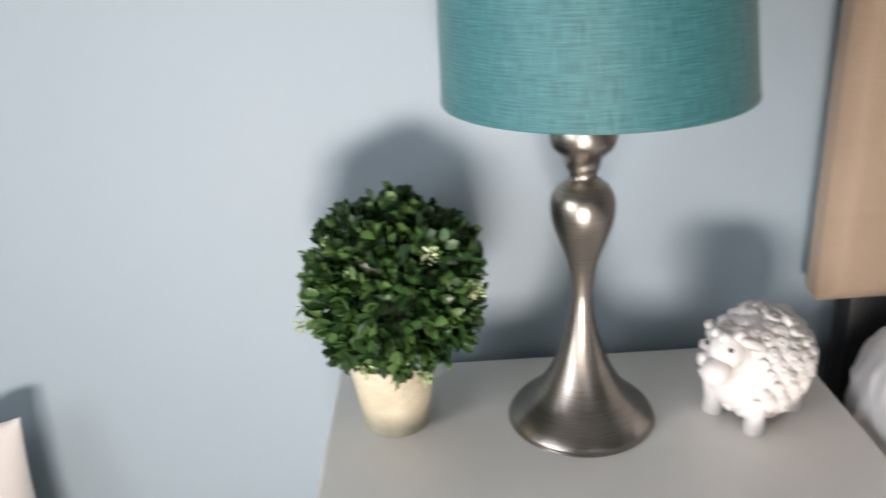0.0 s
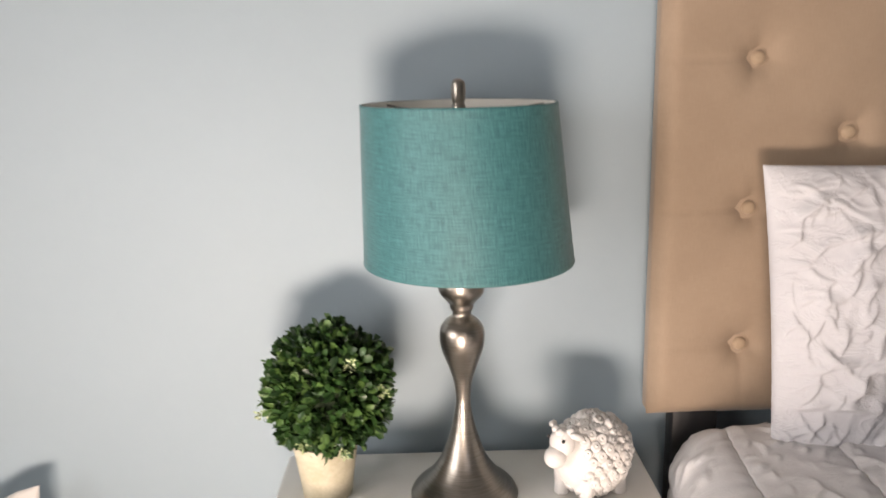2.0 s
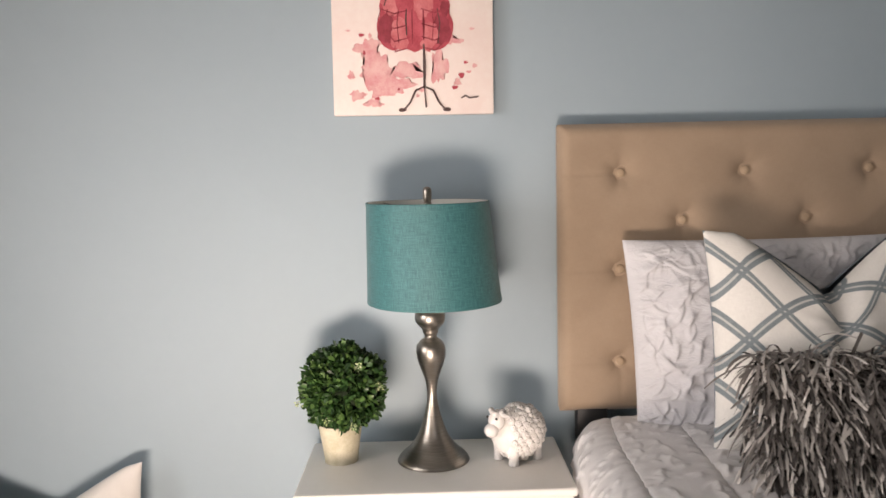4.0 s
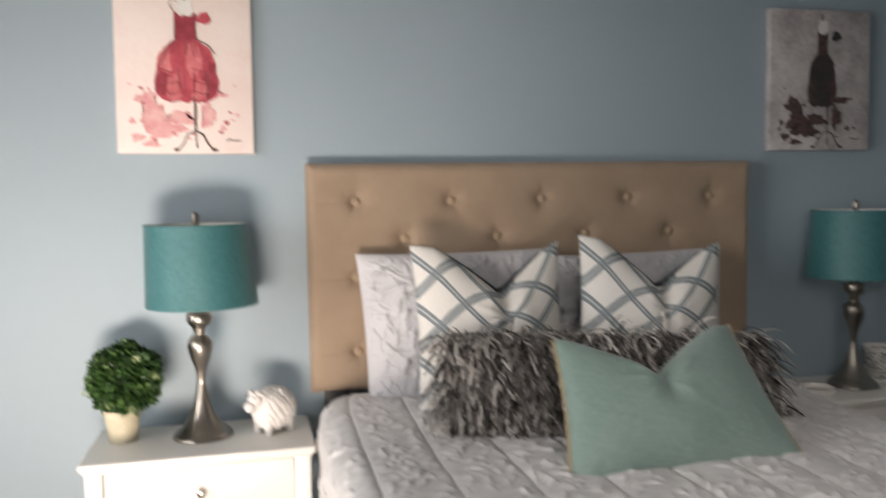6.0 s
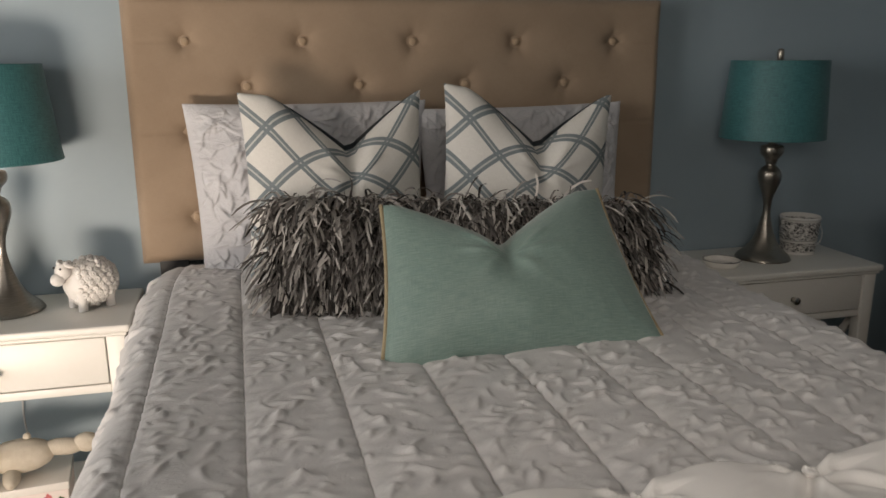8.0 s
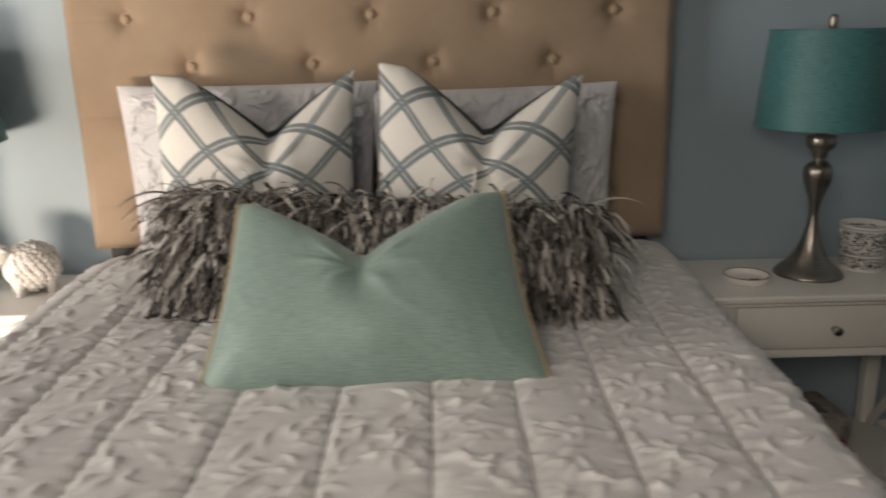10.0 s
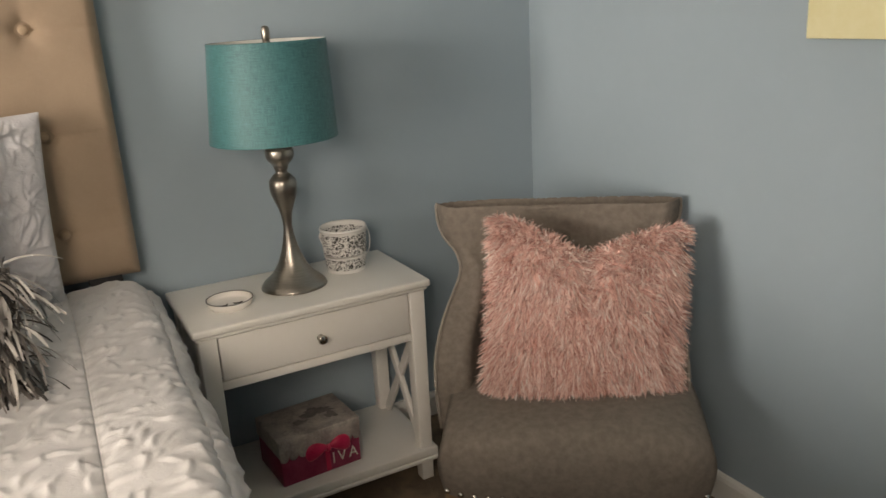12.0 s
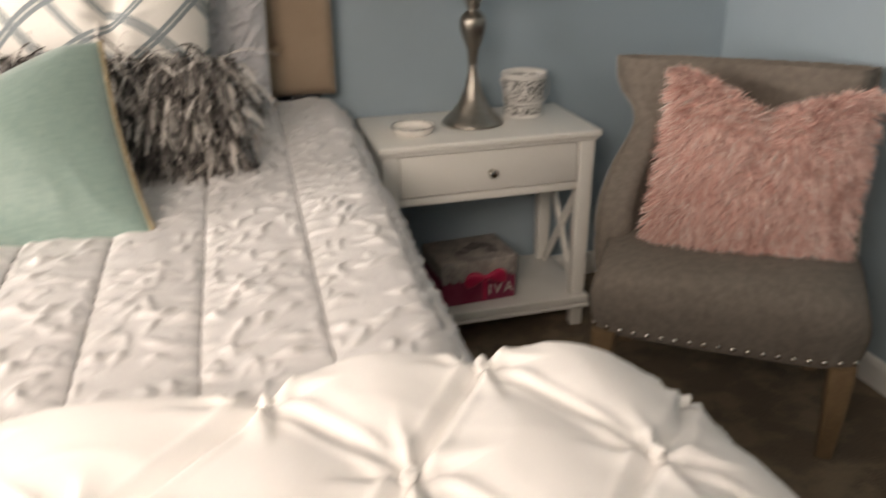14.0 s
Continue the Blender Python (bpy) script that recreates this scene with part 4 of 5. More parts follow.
# ---- sheep ornament ----
def sheep():
    """One plain cast body with woolly lumps."""
    bm = ball((0, 0, 0.061), (0.066, 0.050, 0.054), 4)
    rnd = random.Random(3)
    for k in range(190):
        z = 1 - 2 * (k + 0.5) / 190
        a = k * 2.39996
        d = Vector((math.cos(a) * math.sqrt(1 - z * z), math.sin(a) * math.sqrt(1 - z * z), z))
        if d.x < -0.72:
            continue
        p = Vector((d.x * 0.064, d.y * 0.050, 0.061 + d.z * 0.053))
        r, q = rnd.uniform(0.0058, 0.0096), rnd.uniform(0.8, 1.9)
        d = (d + Vector((rnd.gauss(0, 0.16), rnd.gauss(0, 0.16), rnd.gauss(0, 0.16)))).normalized()
        lump = lathe([(r * 1.1, -0.003), (r * 0.98, 0.0022 * q), (r * 0.72, 0.0048 * q), (r * 0.42, 0.0030 * q), (r * 0.2, 0.0044 * q), (0.0004, 0.0056 * q)], 10)
        bmesh.ops.transform(lump, matrix=Matrix.Translation(p) @ d.to_track_quat("Z", "Y").to_matrix().to_4x4(), verts=lump.verts[:])
        me = bpy.data.meshes.new("tmp")
        lump.to_mesh(me)
        lump.free()
        bm.from_mesh(me)
        bpy.data.meshes.remove(me)
    ball((-0.066, -0.004, 0.097), (0.019, 0.019, 0.021), 3, bm=bm)
    ball((-0.082, -0.006, 0.080), (0.017, 0.016, 0.015), 3, bm=bm)
    ball((-0.060, -0.028, 0.112), (0.012, 0.006, 0.005), 2, Euler((0.4, 0.3, -0.6)), bm=bm)
    ball((-0.060, 0.022, 0.114), (0.012, 0.006, 0.005), 2, Euler((-0.4, 0.3, 0.6)), bm=bm)
    for k in range(7):
        ball((-0.062 + 0.011 * math.cos(k * 2.4), -0.004 + 0.013 * math.sin(k * 2.4), 0.112 + 0.002 * (k % 3)), (0.007, 0.007, 0.006), 2, bm=bm)
    for x, y in ((-0.036, -0.026), (-0.036, 0.026), (0.036, -0.024), (0.036, 0.026)):
        leg = lathe([(0.001, 0), (0.0105, 0), (0.0118, 0.004), (0.011, 0.02), (0.015, 0.045)], 14, 2)
        bmesh.ops.translate(leg, vec=(x, y, 0), verts=leg.verts[:])
        me = bpy.data.meshes.new("tmp")
        leg.to_mesh(me)
        leg.free()
        bm.from_mesh(me)
        bpy.data.meshes.remove(me)
    nf = len(bm.faces)
    for x, y in ((-0.078, -0.018), (-0.082, 0.008)):
        ball((x, y, 0.106), (0.0026, 0.0026, 0.0026), 2, bm=bm)
    bm.faces.ensure_lookup_table()
    for f in bm.faces[nf:]:
        f.material_index = 1
    ob = new("sheep_figurine", mesh_of(bm, "sheep_figurine", [M_ceramic, M_dark]))
    ob.matrix_world = pose(-0.122, -0.190, NL, 0, 0, 34) @ Matrix.Diagonal((1.05, 1.08, 1.14, 1))
    tagged(ob, "white ceramic sheep with curly wool standing on the nightstand", "figurine")


sheep()


# ---- wall pictures ----
def blob(points, mat, parent, name, z=0.0, label=""):
    """A flat painted patch on a canvas, in the canvas's own x-z plane."""
    bm = bmesh.new()
    vs = [bm.verts.new((x, -0.0305 - z, y)) for x, y in points]
    f = bm.faces.new(vs)
    bmesh.ops.triangulate(bm, faces=[f])
    bmesh.ops.recalc_face_normals(bm, faces=bm.faces[:])
    return part(name, bm, mat, parent, label, False)


def wobble(cx, cy, rx, ry, seed, n=40, amp=0.18, f=None):
    rnd = random.Random(seed)
    ph = [rnd.uniform(0, 6.28) for _ in range(4)]
    out = []
    for k in range(n):
        a = 2 * math.pi * k / n
        r = 1 + amp * (0.5 * math.sin(3 * a + ph[0]) + 0.35 * math.sin(5 * a + ph[1]) + 0.3 * math.sin(9 * a + ph[2]) + 0.2 * math.sin(14 * a + ph[3]))
        out.append((cx + rx * r * math.cos(a), cy + ry * r * math.sin(a)))
    return out


def stroke(pts, w, mat, parent, name):
    p = [Vector((x, y)) for x, y in pts]
    left, right = [], []
    for i, q in enumerate(p):
        d = (p[min(i + 1, len(p) - 1)] - p[max(i - 1, 0)]).normalized()
        k = Vector((-d.y, d.x)) * w / 2 * (0.7 + 0.6 * ((i * 37) % 10) / 10)
        left.append(tuple(q + k))
        right.append(tuple(q - k))
    return blob(left + right[::-1], mat, parent, name, 0.0029)


def dress_canvas(label, x, z, w, h, canvas, dress, wash, seed, turn=0.0, narrow=1.0, tones=()):
    art = thing("canvas_print", label, "wall picture", "pictures over the nightstands", pose(x, -0.001, z, 0, turn, 0))
    part("canvas", box(0, w, -0.03, 0, 0, h, 0.002), canvas, art)
    X, Z = w / 0.40, h / 0.51
    cx = 0.205 * X
    for k, (bx, by, rx, ry) in enumerate(((0.105, 0.115, 0.035, 0.050), (0.14, 0.075, 0.05, 0.028), (0.18, 0.11, 0.045, 0.02), (0.09, 0.165, 0.03, 0.025), (0.265, 0.12, 0.02, 0.04), (0.06, 0.05, 0.018, 0.012), (0.28, 0.185, 0.04, 0.012), (0.10, 0.03, 0.022, 0.010), (0.31, 0.08, 0.008, 0.009), (0.045, 0.10, 0.008, 0.010))):
        blob(wobble(bx * X, by * Z, rx * X, ry * Z, seed + k, 48, 0.4), wash, art, "paint_splash", 0.0002 + 0.00007 * k)
    for k in range(22):
        r = random.Random(seed * 31 + k)
        blob(wobble(r.uniform(0.03, 0.36) * X, r.uniform(0.02, 0.24) * Z, r.uniform(0.002, 0.008), r.uniform(0.002, 0.007), seed + k, 14, 0.3), wash if k % 3 else dress, art, "paint_drop", 0.00095 + 0.00002 * k)
    deep, pale = tones
    W = narrow * X
    def smooth_patch(pts, mat, name, lift, note=""):
        """A painted shape with a soft closed outline, from half of its outline right of the middle."""
        half = [tuple(q) for q in spline(pts, 5)]
        full = [(cx + a * W, b * Z) for a, b in half] + [(cx - 0.97 * a * W, b * Z) for a, b in half[::-1] if a > 0.002]
        return blob(full, mat, art, name, lift, note)
    smooth_patch([(0.0, 0.362), (0.030, 0.352), (0.068, 0.318), (0.088, 0.275), (0.086, 0.255), (0.096, 0.225), (0.092, 0.195), (0.080, 0.172), (0.055, 0.160), (0.030, 0.166), (0.0, 0.155)], dress, "skirt", 0.0015, "puffed brushed skirt")
    smooth_patch([(0.0, 0.424), (0.013, 0.419), (0.030, 0.432), (0.033, 0.410), (0.028, 0.375), (0.033, 0.352), (0.0, 0.348)], deep, "bodice", 0.0024, "fitted brushed bodice")
    for k, (px, pz, rx, rz, tone) in enumerate(((-0.068, 0.212, 0.024, 0.036, deep), (0.066, 0.210, 0.024, 0.038, deep), (-0.034, 0.200, 0.026, 0.040, pale), (0.032, 0.196, 0.027, 0.036, pale), (0.0, 0.206, 0.022, 0.040, dress), (-0.058, 0.285, 0.023, 0.040, pale), (0.058, 0.286, 0.023, 0.040, dress), (-0.026, 0.292, 0.021, 0.050, dress), (0.022, 0.288, 0.024, 0.052, pale), (0.076, 0.262, 0.012, 0.020, deep))):
        blob(wobble(cx + px * W, pz * Z, rx * W, rz * Z, seed + 60 + k, 36, 0.16), tone, art, "ruffle", 0.0017 + 0.00005 * k)
    for k in range(17):
        rr = random.Random(seed * 5 + k)
        u = -1 + 2 * (k % 9) / 8 + rr.uniform(-0.08, 0.08)
        top, low = (0.352, rr.uniform(0.27, 0.31)) if k < 9 else (0.262, rr.uniform(0.17, 0.21))
        wa, wb = (0.028, 0.080) if k < 9 else (0.085, 0.086)
        mid = (wa + wb) / 2 + 0.008
        stroke([(cx + u * wa * W, top * Z), (cx + u * mid * W, (top * 0.6 + low * 0.4) * Z), (cx + u * wb * W, low * Z)], rr.uniform(0.0016, 0.0036), deep if k % 4 else M_ink, art, "fold_line")
    for k in range(4):
        z0 = (0.258, 0.222, 0.19, 0.165)[k]
        stroke([(cx + (-0.085 + 0.012 * k) * W, (z0 + 0.006) * Z), (cx - 0.05 * W, (z0 - 0.008) * Z), (cx - 0.018 * W, z0 * Z)], 0.003, deep, art, "fold_line")
        stroke([(cx + 0.016 * W, (z0 + 0.004) * Z), (cx + 0.05 * W, (z0 - 0.006) * Z), (cx + (0.088 - 0.008 * k) * W, (z0 + 0.006) * Z)], 0.003, deep, art, "fold_line")
    stroke([(cx - 0.030 * W, 0.43 * Z), (cx - 0.044 * W, 0.452 * Z), (cx - 0.036 * W, 0.472 * Z), (cx - 0.020 * W, 0.46 * Z)], 0.0022, M_ink, art, "ink_line")
    blob(wobble(cx + 0.055 * X, 0.415 * Z, 0.020, 0.018, seed + 7, 24, 0.25), dress, art, "bow", 0.0026)
    blob(wobble(cx, 0.446 * Z, 0.025, 0.030, seed + 3, 24, 0.1), M_ceramic, art, "form_neck", 0.0012)
    stroke([(cx - 0.004, 0.468 * Z), (cx - 0.003, 0.492 * Z)], 0.006, M_ink, art, "ink_line")
    stroke([(cx + 0.022 * X, 0.175 * Z), (cx + 0.024 * X, 0.13 * Z), (cx + 0.022 * X, 0.065 * Z)], 0.006, M_ink, art, "ink_line")
    for s in (-1, 1):
        stroke([(cx + 0.022 * X, 0.07 * Z), (cx + (0.022 + s * 0.022) * X, 0.060 * Z), (cx + (0.022 + s * 0.036) * X, 0.030 * Z), (cx + (0.022 + s * 0.052) * X, 0.012 * Z)], 0.005, M_ink, art, "ink_line")
        blob(wobble(cx + (0.022 + s * 0.056) * X, 0.012 * Z, 0.010, 0.005, 4 + s, 14, 0.15), M_ink, art, "ink_foot", 0.0018)
    stroke([(cx + 0.022 * X, 0.07 * Z), (cx + 0.026 * X, 0.018 * Z)], 0.004, M_ink, art, "ink_line")
    stroke([(0.318 * X, 0.040 * Z), (0.33 * X, 0.046 * Z), (0.34 * X, 0.040 * Z), (0.362 * X, 0.043 * Z)], 0.004, M_ink, art, "signature_bar")
    return art


dress_canvas("unframed canvas of a pink tiered dress on a stand", -0.559, 1.471, 0.404, 0.508, M_canvas, M_red, M_pinkwash, 3, 0.4, 1.0, (M_red_deep, M_red_pale))
dress_canvas("unframed grey canvas of a black dress on a stand", 1.692, 1.474, 0.424, 0.515, M_canvas_grey, M_dark, M_ink, 9, 0.0, 0.62, (M_ink, M_dark))
yel = thing("canvas_print", "pale yellow unframed canvas on the side wall", "wall picture", m=pose(X1 - 0.001, -1.036, 1.207, 0, 0, -90))
part("canvas", box(0, 0.5, -0.03, 0, 0, 0.6, 0.002), M_canvas_yellow, yel)


# ---- armchair ----
CH = pose(2.289, -0.950, 0, 0, 0, -35.6)


def armchair():
    ch = thing("armchair", "taupe upholstered accent chair with nailhead trim, oak legs", "chair", m=CH)
    def seat_fn(u, v):
        """u across, v round the section from the bottom front over the top to the back."""
        sec = SEC[v]
        wv = 0.292 + 0.012 * math.sin(math.pi * min(1, max(0, (sec[1] - 0.24) / 0.18)))
        x = wv * math.copysign(abs(math.sin(u)) ** 0.7, math.sin(u)) if abs(u) < math.pi / 2 else math.copysign(wv, u)
        edge = abs(x) / wv
        y, z = sec
        z = z - 0.028 * edge ** 5 * smooth01(0.30, 0.42, z) + 0.004 * math.sin(9 * x) * smooth01(0.38, 0.43, z)
        y = y + 0.035 * edge ** 6 * (1 if y < 0.2 else 0)
        return (x, y, z), (x, y + z)
    SEC = [tuple(p) for p in spline([(0.012, 0.236), (0.004, 0.242), (0.0, 0.262), (-0.008, 0.31), (-0.008, 0.36), (0.006, 0.398), (0.045, 0.420), (0.15, 0.432), (0.30, 0.428), (0.45, 0.42), (0.47, 0.40), (0.47, 0.236)], 4)]
    us = [math.asin(max(-1, min(1, s))) for s in span(-1, 1, 41)]
    bm = sheet(seat_fn, us, range(len(SEC)))
    bmesh.ops.holes_fill(bm, edges=[e for e in bm.edges if e.is_boundary], sides=0)
    part("seat", bm, M_chair, ch)
    prof = [(0.30, 0.286, 0.30), (0.42, 0.292, 0.31), (0.50, 0.291, 0.27), (0.565, 0.275, 0.20), (0.62, 0.250, 0.125), (0.655, 0.242, 0.09), (0.69, 0.258, 0.06), (0.72, 0.288, 0.035), (0.76, 0.303, 0.03), (0.80, 0.306, 0.03), (0.813, 0.303, 0.03)]
    ring = spline(prof, 4)
    tuft = [(-0.2 + 0.2 * i, z) for i in range(3) for z in (0.72,)] + [(-0.1, 0.60), (0.1, 0.60)]
    def shell(inner):
        def fn(u, v):
            z, w, fwd = ring[v]
            k = abs(u)
            th = 0.075 if inner else 0.0
            x = (w + 0.008) * u - 0.027
            y = 0.535 - fwd * k ** 4.5 - th * (1 - k ** 14)
            if inner:
                pad = 0.050 * min(1.0, fwd / 0.18)
                x -= math.copysign(pad * smooth01(0.55, 0.88, k) * (1 - smooth01(0.88, 1.0, k)), u)
                y = 0.535 - fwd * min(1.0, k / 0.90) ** 4.5 - th * (1 - k ** 14) * (1 - 0.75 * smooth01(0.6, 0.9, k) * min(1.0, fwd / 0.15))
            if inner:
                for tx, tz in tuft:
                    y += 0.016 * math.exp(-((x - tx) ** 2 + (z - tz) ** 2) / 0.0012)
            return (x, y, z), (x, z)
        return fn
    uu = span(-1, 1, 97)
    bm = sheet(shell(True), uu, range(len(ring)))
    b2 = sheet(shell(False), uu, range(len(ring)), flip=True)
    me = bpy.data.meshes.new("tmp")
    b2.to_mesh(me)
    b2.free()
    bm.from_mesh(me)
    bpy.data.meshes.remove(me)
    bmesh.ops.remove_doubles(bm, verts=bm.verts[:], dist=0.003)
    edges = [e for e in bm.edges if e.is_boundary]
    try:
        bmesh.ops.bridge_loops(bm, edges=[e for e in edges if all(v.co.z > 0.81 for v in e.verts)])
    except RuntimeError:
        bmesh.ops.holes_fill(bm, edges=edges, sides=0)
    bmesh.ops.recalc_face_normals(bm, faces=bm.faces[:])
    part("backrest", bm, M_chair, ch)
    for tx, tz in tuft:
        y = 0.535 - 0.075 + 0.014 - 0.03 * (abs(tx) / 0.28) ** 3.2
        part("button", ball((tx, y, tz), (0.009, 0.006, 0.009), 2), M_chair, ch)
    for s in (-1, 1):
        pts = []
        for z, w, fwd in ring:
            pts.append((s * (w + 0.009) - 0.027, 0.535 - fwd - 0.002, z))
        part("welt", tube(pts, 0.0042, 6), M_welt, ch, "sewn welt along the wing")
    for i in range(19):
        x = -0.285 + 0.57 * i / 18
        e = abs(x) / 0.297
        y = -0.0005 + 0.035 * e ** 6
        nail = lathe([(0.0072, 0.001), (0.0068, -0.0025), (0.0042, -0.0055), (0.0004, -0.0065)], 14)
        bmesh.ops.transform(nail, matrix=pose(x, y, 0.258, -90), verts=nail.verts[:])
        part("nailhead", nail, M_nail, ch)
    for lx, ly, back in ((-0.262, 0.035, 0), (0.262, 0.035, 0), (-0.25, 0.43, 1), (0.25, 0.43, 1)):
        zs = span(0, 0.245, 9)
        bm = bmesh.new()
        rings = []
        for z in zs:
            t = z / 0.245
            hw = 0.017 + 0.011 * t
            ox = ly + (-0.012 if not back else 0.03) * math.sin(math.pi * (1 - t)) * (1 if not back else (1 - t))
            rings.append([bm.verts.new((lx + a * hw, ox + b * hw, z)) for a, b in ((-1, -0.8), (-0.8, -1), (0.8, -1), (1, -0.8), (1, 0.8), (0.8, 1), (-0.8, 1), (-1, 0.8))])
        for a, b in zip(rings, rings[1:]):
            for i in range(8):
                bm.faces.new((a[i], a[(i + 1) % 8], b[(i + 1) % 8], b[i]))
        bm.faces.new(rings[0][::-1])
        bm.faces.new(rings[-1])
        part("leg", bm, M_legwood, ch, "tapered oak leg", False)
    return ch


armchair()


def fur_pillow():
    m = CH @ pose(0.034, 0.278, 0.575, -22, 4.5, 2)
    w, h, t, chop = 0.455, 0.465, 0.17, 0.075
    c = cushion("fur_pillow", "fluffy blush pink faux-fur pillow propped on the armchair", "pillow", m, w, h, t, M_fur, None, "", chop=chop, seed=2, pinch=0.04)
    P, uv = cushion_side(w, h, t, -1, chop=chop, seed=2, pinch=0.04)
    Pb, _ = cushion_side(w, h, t, 1, chop=chop, seed=2, pinch=0.04)
    Pb = Pb[:, ::-1]
    rnd = random.Random(21)
    n = P.shape[0]
    verts, faces = [], []
    def normal(A, j, i, s):
        a = Vector(A[j, min(i + 1, n - 1)] - A[j, max(i - 1, 0)])
        b = Vector(A[min(j + 1, n - 1), i] - A[max(j - 1, 0), i])
        q = a.cross(b)
        if q.length < 1e-9:
            q = Vector((0, s, 0))
        q.normalize()
        return q if q.y * s > 0 else -q
    for k in range(26000):
        back = rnd.random() < 0.12
        A, s = (Pb, 1) if back else (P, -1)
        x, y = rnd.uniform(0, n - 1.001), rnd.uniform(0, n - 1.001)
        i, j = int(x), int(y)
        fx, fy = x - i, y - j
        p = Vector(A[j, i] * (1 - fx) * (1 - fy) + A[j, i + 1] * fx * (1 - fy) + A[j + 1, i] * (1 - fx) * fy + A[j + 1, i + 1] * fx * fy)
        nn = normal(A, j, i, s)
        e = max(abs(2 * x / (n - 1) - 1), abs(2 * y / (n - 1) - 1))
        out = Vector((2 * x / (n - 1) - 1, 0, 2 * y / (n - 1) - 1)) * max(0, e - 0.8) * 3
        clump = Vector((noise.noise(p * 40), 0, noise.noise(p * 40 + Vector((9, 9, 9)))))
        d = (nn * 0.55 + out + clump * 0.9 + Vector((rnd.gauss(0, 0.22), rnd.gauss(0, 0.15), rnd.gauss(-0.30, 0.22)))).normalized()
        length, wd = rnd.uniform(0.020, 0.038), rnd.uniform(0.0009, 0.0016)
        side = d.cross(Vector((rnd.gauss(0, 1), rnd.gauss(0, 1), rnd.gauss(0, 1)))).normalized()
        b = len(verts)
        for q, wq in ((0, 1), (0.5, 0.9), (1.0, 0.25)):
            pos = p + d * length * q + Vector((0, 0, -0.012 * q * q))
            verts += [tuple(pos - side * wd * wq), tuple(pos + side * wd * wq)]
        faces += [(b, b + 1, b + 3, b + 2), (b + 2, b + 3, b + 5, b + 4)]
    ob = new("fur", strips_mesh("fur", verts, faces, M_fur))
    ob.parent = c
    tagged(ob, "long blush pink fur strands", kind="stuff")


fur_pillow()


# ---- things on and under the far nightstand ----
def candle_holder():
    c = thing("candle_holder", "white filigree metal candle bucket with wire handle on the nightstand", "candle holder", m=pose(2.118, -0.125, NR) @ Matrix.Diagonal((1.06, 1.06, 1.14, 1)))
    body = lathe([(0.001, 0.0), (0.050, 0.0), (0.052, 0.003), (0.054, 0.03), (0.056, 0.036), (0.056, 0.042), (0.057, 0.046), (0.061, 0.1), (0.063, 0.104), (0.062, 0.107), (0.059, 0.105), (0.053, 0.035), (0.050, 0.006), (0.001, 0.005)], 48, 2)
    part("bucket", body, M_filigree, c)
    for s in (-1, 1):
        part("handle_ear", ball((s * 0.064, 0, 0.094), (0.004, 0.007, 0.008), 2), M_ceramic, c)
    pts = [(0.066 * math.cos(a), -0.03 * math.sin(a) - 0.02 * math.sin(a), 0.094 - 0.062 * math.sin(a)) for a in [math.pi * k / 20 for k in range(21)]]
    pts = [(1.04 * x, y * 1.35, z) for x, y, z in pts]
    part("wire_handle", tube(pts, 0.0012, 6), M_ceramic, c)


candle_holder()


def dish():
    d = thing("trinket_dish", "small round white trinket dish with dark rim on the nightstand", "dish", m=pose(1.760, -0.225, NR) @ Matrix.Diagonal((1.1, 1.1, 1, 1)))
    part("bowl", lathe([(0.001, 0.0), (0.040, 0.0), (0.046, 0.002), (0.0515, 0.010), (0.0535, 0.020), (0.0515, 0.020), (0.049, 0.011), (0.043, 0.006), (0.001, 0.0055)], 48, 2), M_dish, d)
    part("rim", tube([(0.0525 * math.cos(a), 0.0525 * math.sin(a), 0.0203) for a in [2 * math.pi * k / 48 for k in range(48)]], 0.0012, 6, True), M_dark, d, "thin dark rim line")
    for s in (-1, 1):
        pts = [(s * 0.017 + 0.010 * math.cos(a), -0.006 - 0.006 * math.sin(a), 0.0085) for a in [math.pi * k / 8 for k in range(9)]]
        part("painted_arc", tube(pts, 0.0018, 5), M_dark, d)


dish()


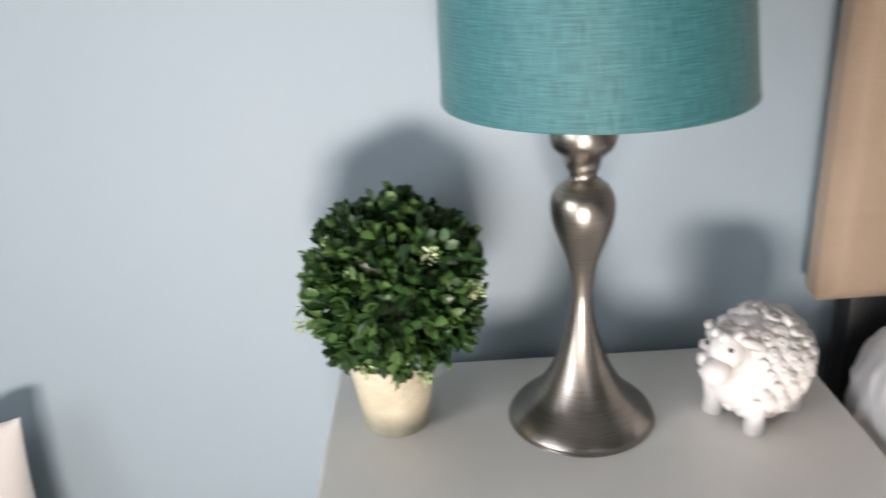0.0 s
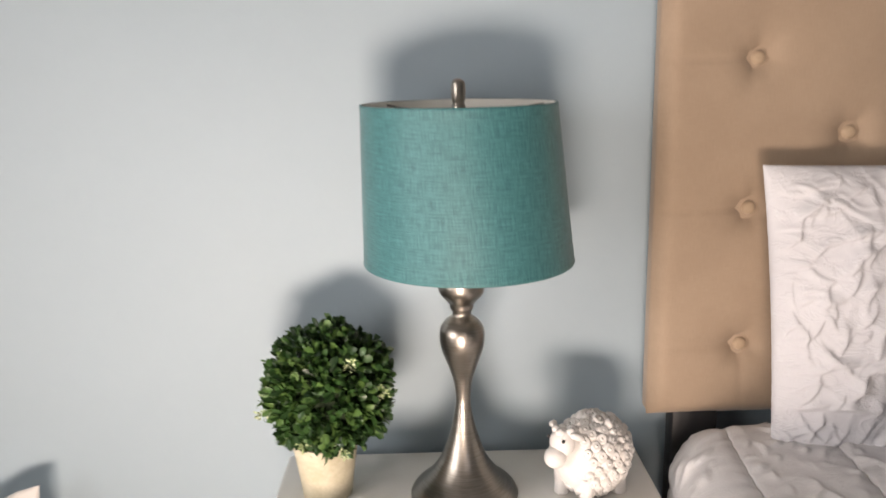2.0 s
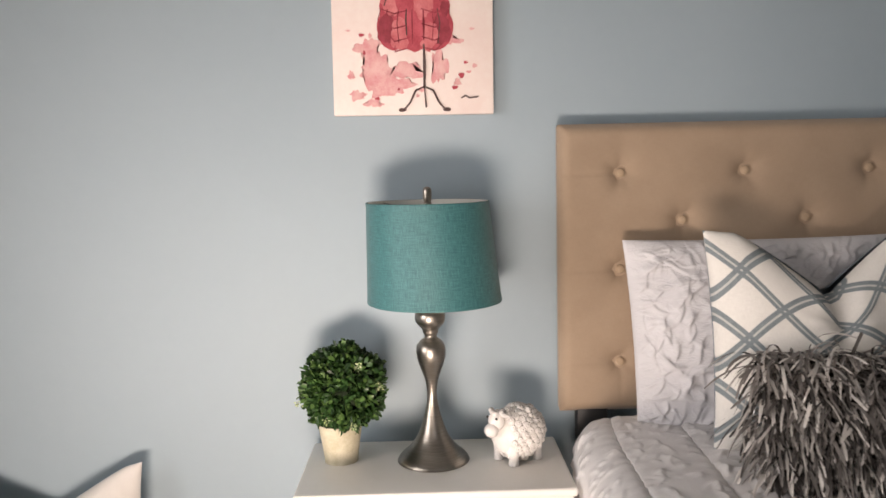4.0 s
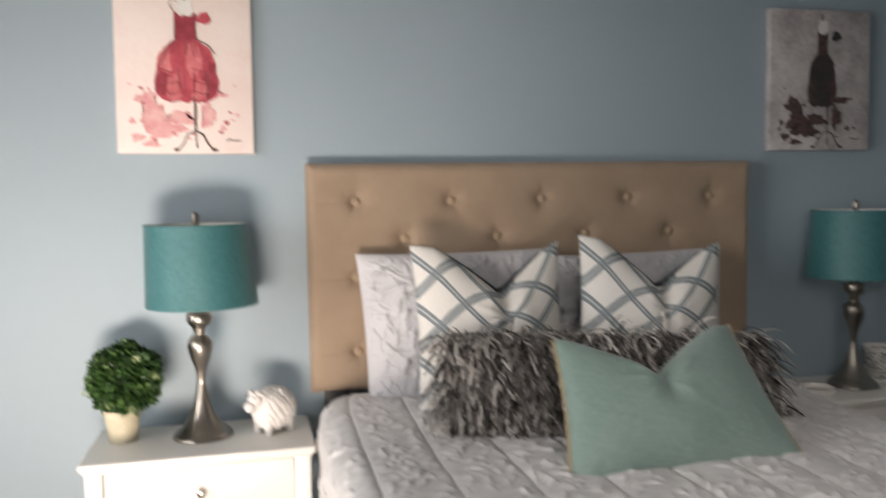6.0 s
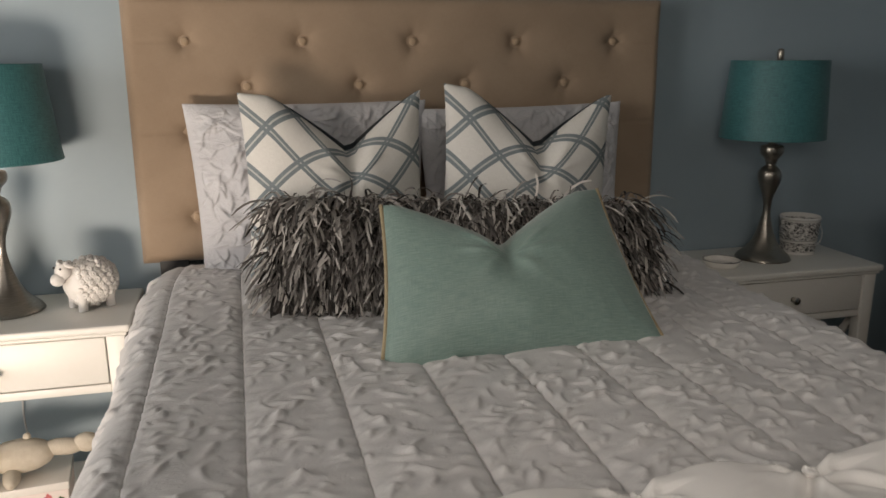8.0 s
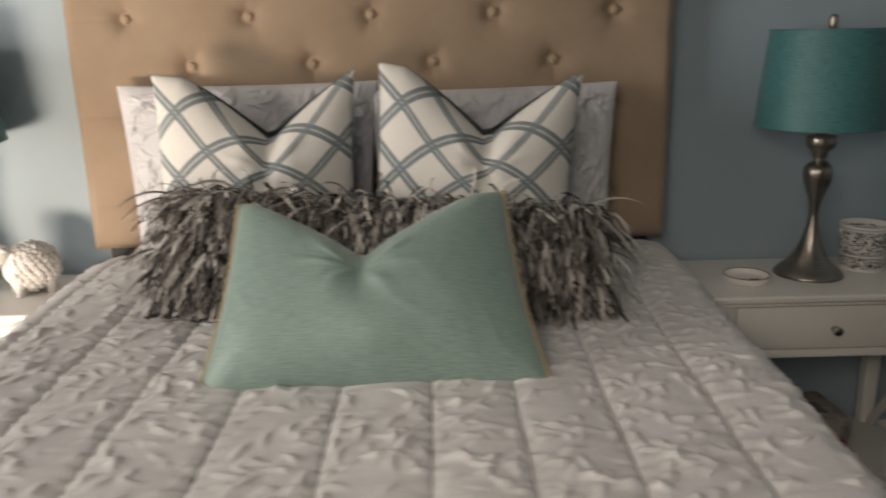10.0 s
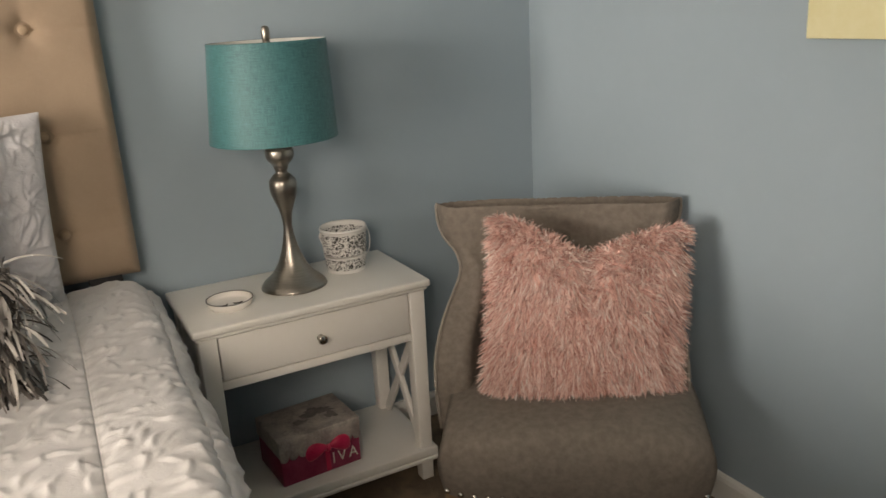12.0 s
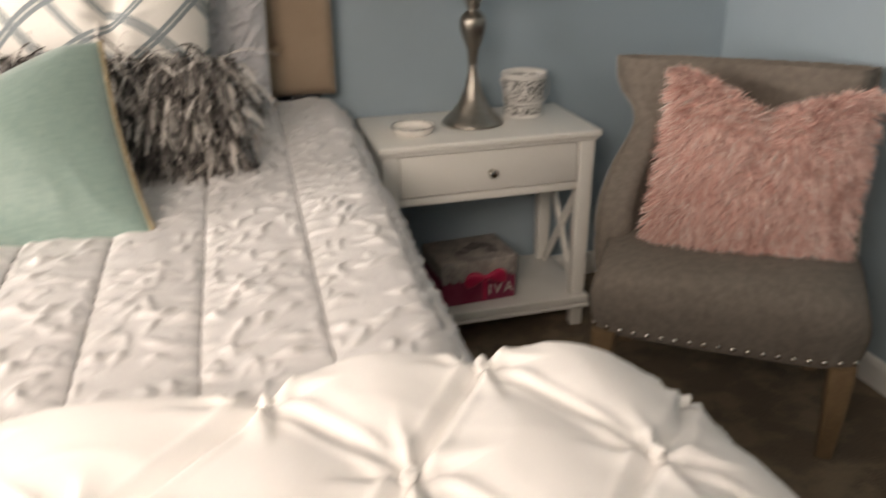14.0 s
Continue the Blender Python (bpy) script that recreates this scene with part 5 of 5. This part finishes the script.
def gift_box():
    g = thing("gift_box", "pink keepsake box with patterned white lid and red bow", "box", m=pose(1.925, -0.215, 0.104, 0, 0, 4) @ Matrix.Diagonal((1, 1, 1.12, 1)))
    part("body", box(-0.115, 0.115, -0.085, 0.085, 0.0, 0.075, 0.002), M_boxpink, g)
    part("lid", box(-0.119, 0.119, -0.089, 0.089, 0.0755, 0.122, 0.003), M_boxlid, g, "white patterned lid")
    for k, (px, py, rx, ry) in enumerate(((0.03, 0.01, 0.045, 0.022), (-0.03, -0.02, 0.02, 0.012), (0.06, -0.03, 0.016, 0.02))):
        print_bm = bmesh.new()
        bmesh.ops.triangulate(print_bm, faces=[print_bm.faces.new([print_bm.verts.new((a, b, 0.1226 + 0.0002 * k)) for a, b in wobble(px, py, rx, ry, 40 + k, 36, 0.4)])])
        part("printed_patch", print_bm, M_print, g, "grey printed figure", False)
    for i in range(9):
        part("lid_scallop", ball((-0.106 + 0.0265 * i, -0.0885, 0.0765), (0.0133, 0.0016, 0.012), 2), M_boxlid, g)
    part("ribbon_tail", box(0.008, 0.022, -0.0925, -0.0895, 0.005, 0.07, 0.001), M_ribbon, g)
    for s in (-1, 1):
        bm = ball((0.015 + s * 0.034, -0.100, 0.076), (0.034, 0.010, 0.022), 3, Euler((0, s * 0.35, 0)))
        for v in bm.verts:
            k = abs(v.co.x - 0.015) / 0.068
            v.co.z = 0.073 + (v.co.z - 0.073) * (0.4 + 0.9 * k)
        part("bow_loop", bm, M_ribbon, g, "red satin bow")
    part("bow_knot", ball((0.015, -0.1, 0.073), (0.009, 0.008, 0.010), 2), M_ribbon, g)
    cu = bpy.data.curves.new("lettering", "FONT")
    cu.body, cu.size, cu.extrude = "IVA", 0.042, 0.0006
    cu.space_character = 1.35
    tmp = bpy.data.objects.new("lettering", cu)
    scene.collection.objects.link(tmp)
    dg = bpy.context.evaluated_depsgraph_get()
    me = bpy.data.meshes.new_from_object(tmp.evaluated_get(dg))
    bpy.data.objects.remove(tmp)
    me.materials.clear()
    me.materials.append(M_dish)
    ob = new("lettering", me)
    ob.parent = g
    ob.matrix_local = pose(0.028, -0.0862, 0.018, 90)


gift_box()


# ---- under the near nightstand, and by the wall ----
def plush():
    """A soft toy lamb lying on a picture book: one plain body."""
    bm = ball((0, 0, 0.055), (0.085, 0.05, 0.045), 4)
    ball((-0.105, -0.035, 0.035), (0.048, 0.045, 0.040), 4, bm=bm)
    ball((-0.145, -0.055, 0.022), (0.028, 0.027, 0.022), 3, bm=bm)
    ball((0.105, 0.0, 0.062), (0.055, 0.024, 0.024), 3, Euler((0, 0.12, 0)), bm=bm)
    ball((0.165, 0.0, 0.064), (0.036, 0.026, 0.027), 3, Euler((0, 0.3, 0)), bm=bm)
    ball((-0.02, -0.05, 0.02), (0.022, 0.05, 0.022), 3, bm=bm)
    ball((0.02, 0.01, 0.102), (0.010, 0.010, 0.012), 2, bm=bm)
    for s in (-1, 1):
        ball((-0.095, -0.035 + s * 0.045, 0.045), (0.014, 0.022, 0.030), 2, Euler((s * 0.6, 0, 0)), bm=bm)
    bm.normal_update()
    for v in bm.verts:
        v.co += v.normal * 0.002 * noise.noise(v.co * 120)
    nf = len(bm.faces)
    ball((-0.128, -0.088, 0.045), (0.0045, 0.0045, 0.0045), 2, bm=bm)
    bm.faces.ensure_lookup_table()
    for f in bm.faces[nf:]:
        f.material_index = 1
    n2 = len(bm.faces)
    for k in range(7):
        a = k * 0.9
        ball((-0.062 + 0.008 * math.cos(a), -0.02 + 0.03 * math.sin(a), 0.085 + 0.008 * math.sin(2 * a)), (0.012, 0.014, 0.008), 2, Euler((a, 0.4, a)), bm=bm)
    bm.faces.ensure_lookup_table()
    for f in bm.faces[n2:]:
        f.material_index = 2
    ob = new("plush_toy", mesh_of(bm, "plush_toy", [M_plush, M_dark, M_yellow]))
    ob.matrix_world = pose(-0.335, -0.235, 0.178, 0, 0, 8)
    tagged(ob, "cream plush lamb with yellow neck ribbon lying on the shelf", "soft toy")


plush()
bk = thing("storage_box", "white card box with faded pink pattern on nightstand shelf", "box", m=pose(-0.33, -0.235, 0.104, 0, 0, 6))
part("body", box(-0.11, 0.11, -0.08, 0.08, 0, 0.052, 0.002), M_canvas, bk)
part("lid", box(-0.113, 0.113, -0.083, 0.083, 0.0525, 0.074, 0.002), M_dish, bk)
for k, (px, pz, size) in enumerate(((-0.08, 0.022, 0.014), (-0.03, 0.034, 0.010), (0.02, 0.018, 0.013), (0.06, 0.036, 0.009), (0.088, 0.020, 0.012))):
    petal = bmesh.new()
    bmesh.ops.triangulate(petal, faces=[petal.faces.new([petal.verts.new((a, -0.0806, b)) for a, b in wobble(px, pz, size, size, 80 + k, 30, 0.4)])])
    part("printed_flower", petal, (M_pinkwash, M_leaf, M_pinkwash, M_red_pale, M_leaf)[k], bk, "faded printed flower", False)
cab = tube(spline([(-0.36, -0.012, 0.50), (-0.365, -0.010, 0.38), (-0.375, -0.012, 0.26), (-0.37, -0.016, 0.14), (-0.39, -0.02, 0.012)], 6), 0.0028)
tagged(new("lamp_cord", mesh_of(cab, "lamp_cord", M_cable)), "thin grey lamp cord hanging down the wall", "cable")
cushion("floor_pillow", "off-white pillow with dented top leaning on the wall", "pillow", pose(-1.313, -0.115, 0.312, -5, -3, 4), 0.50, 0.55, 0.17, M_greycloth, None, chop=0.09, wrinkle=0.006, size=0.10, seed=12, n=80, pinch=0.09)
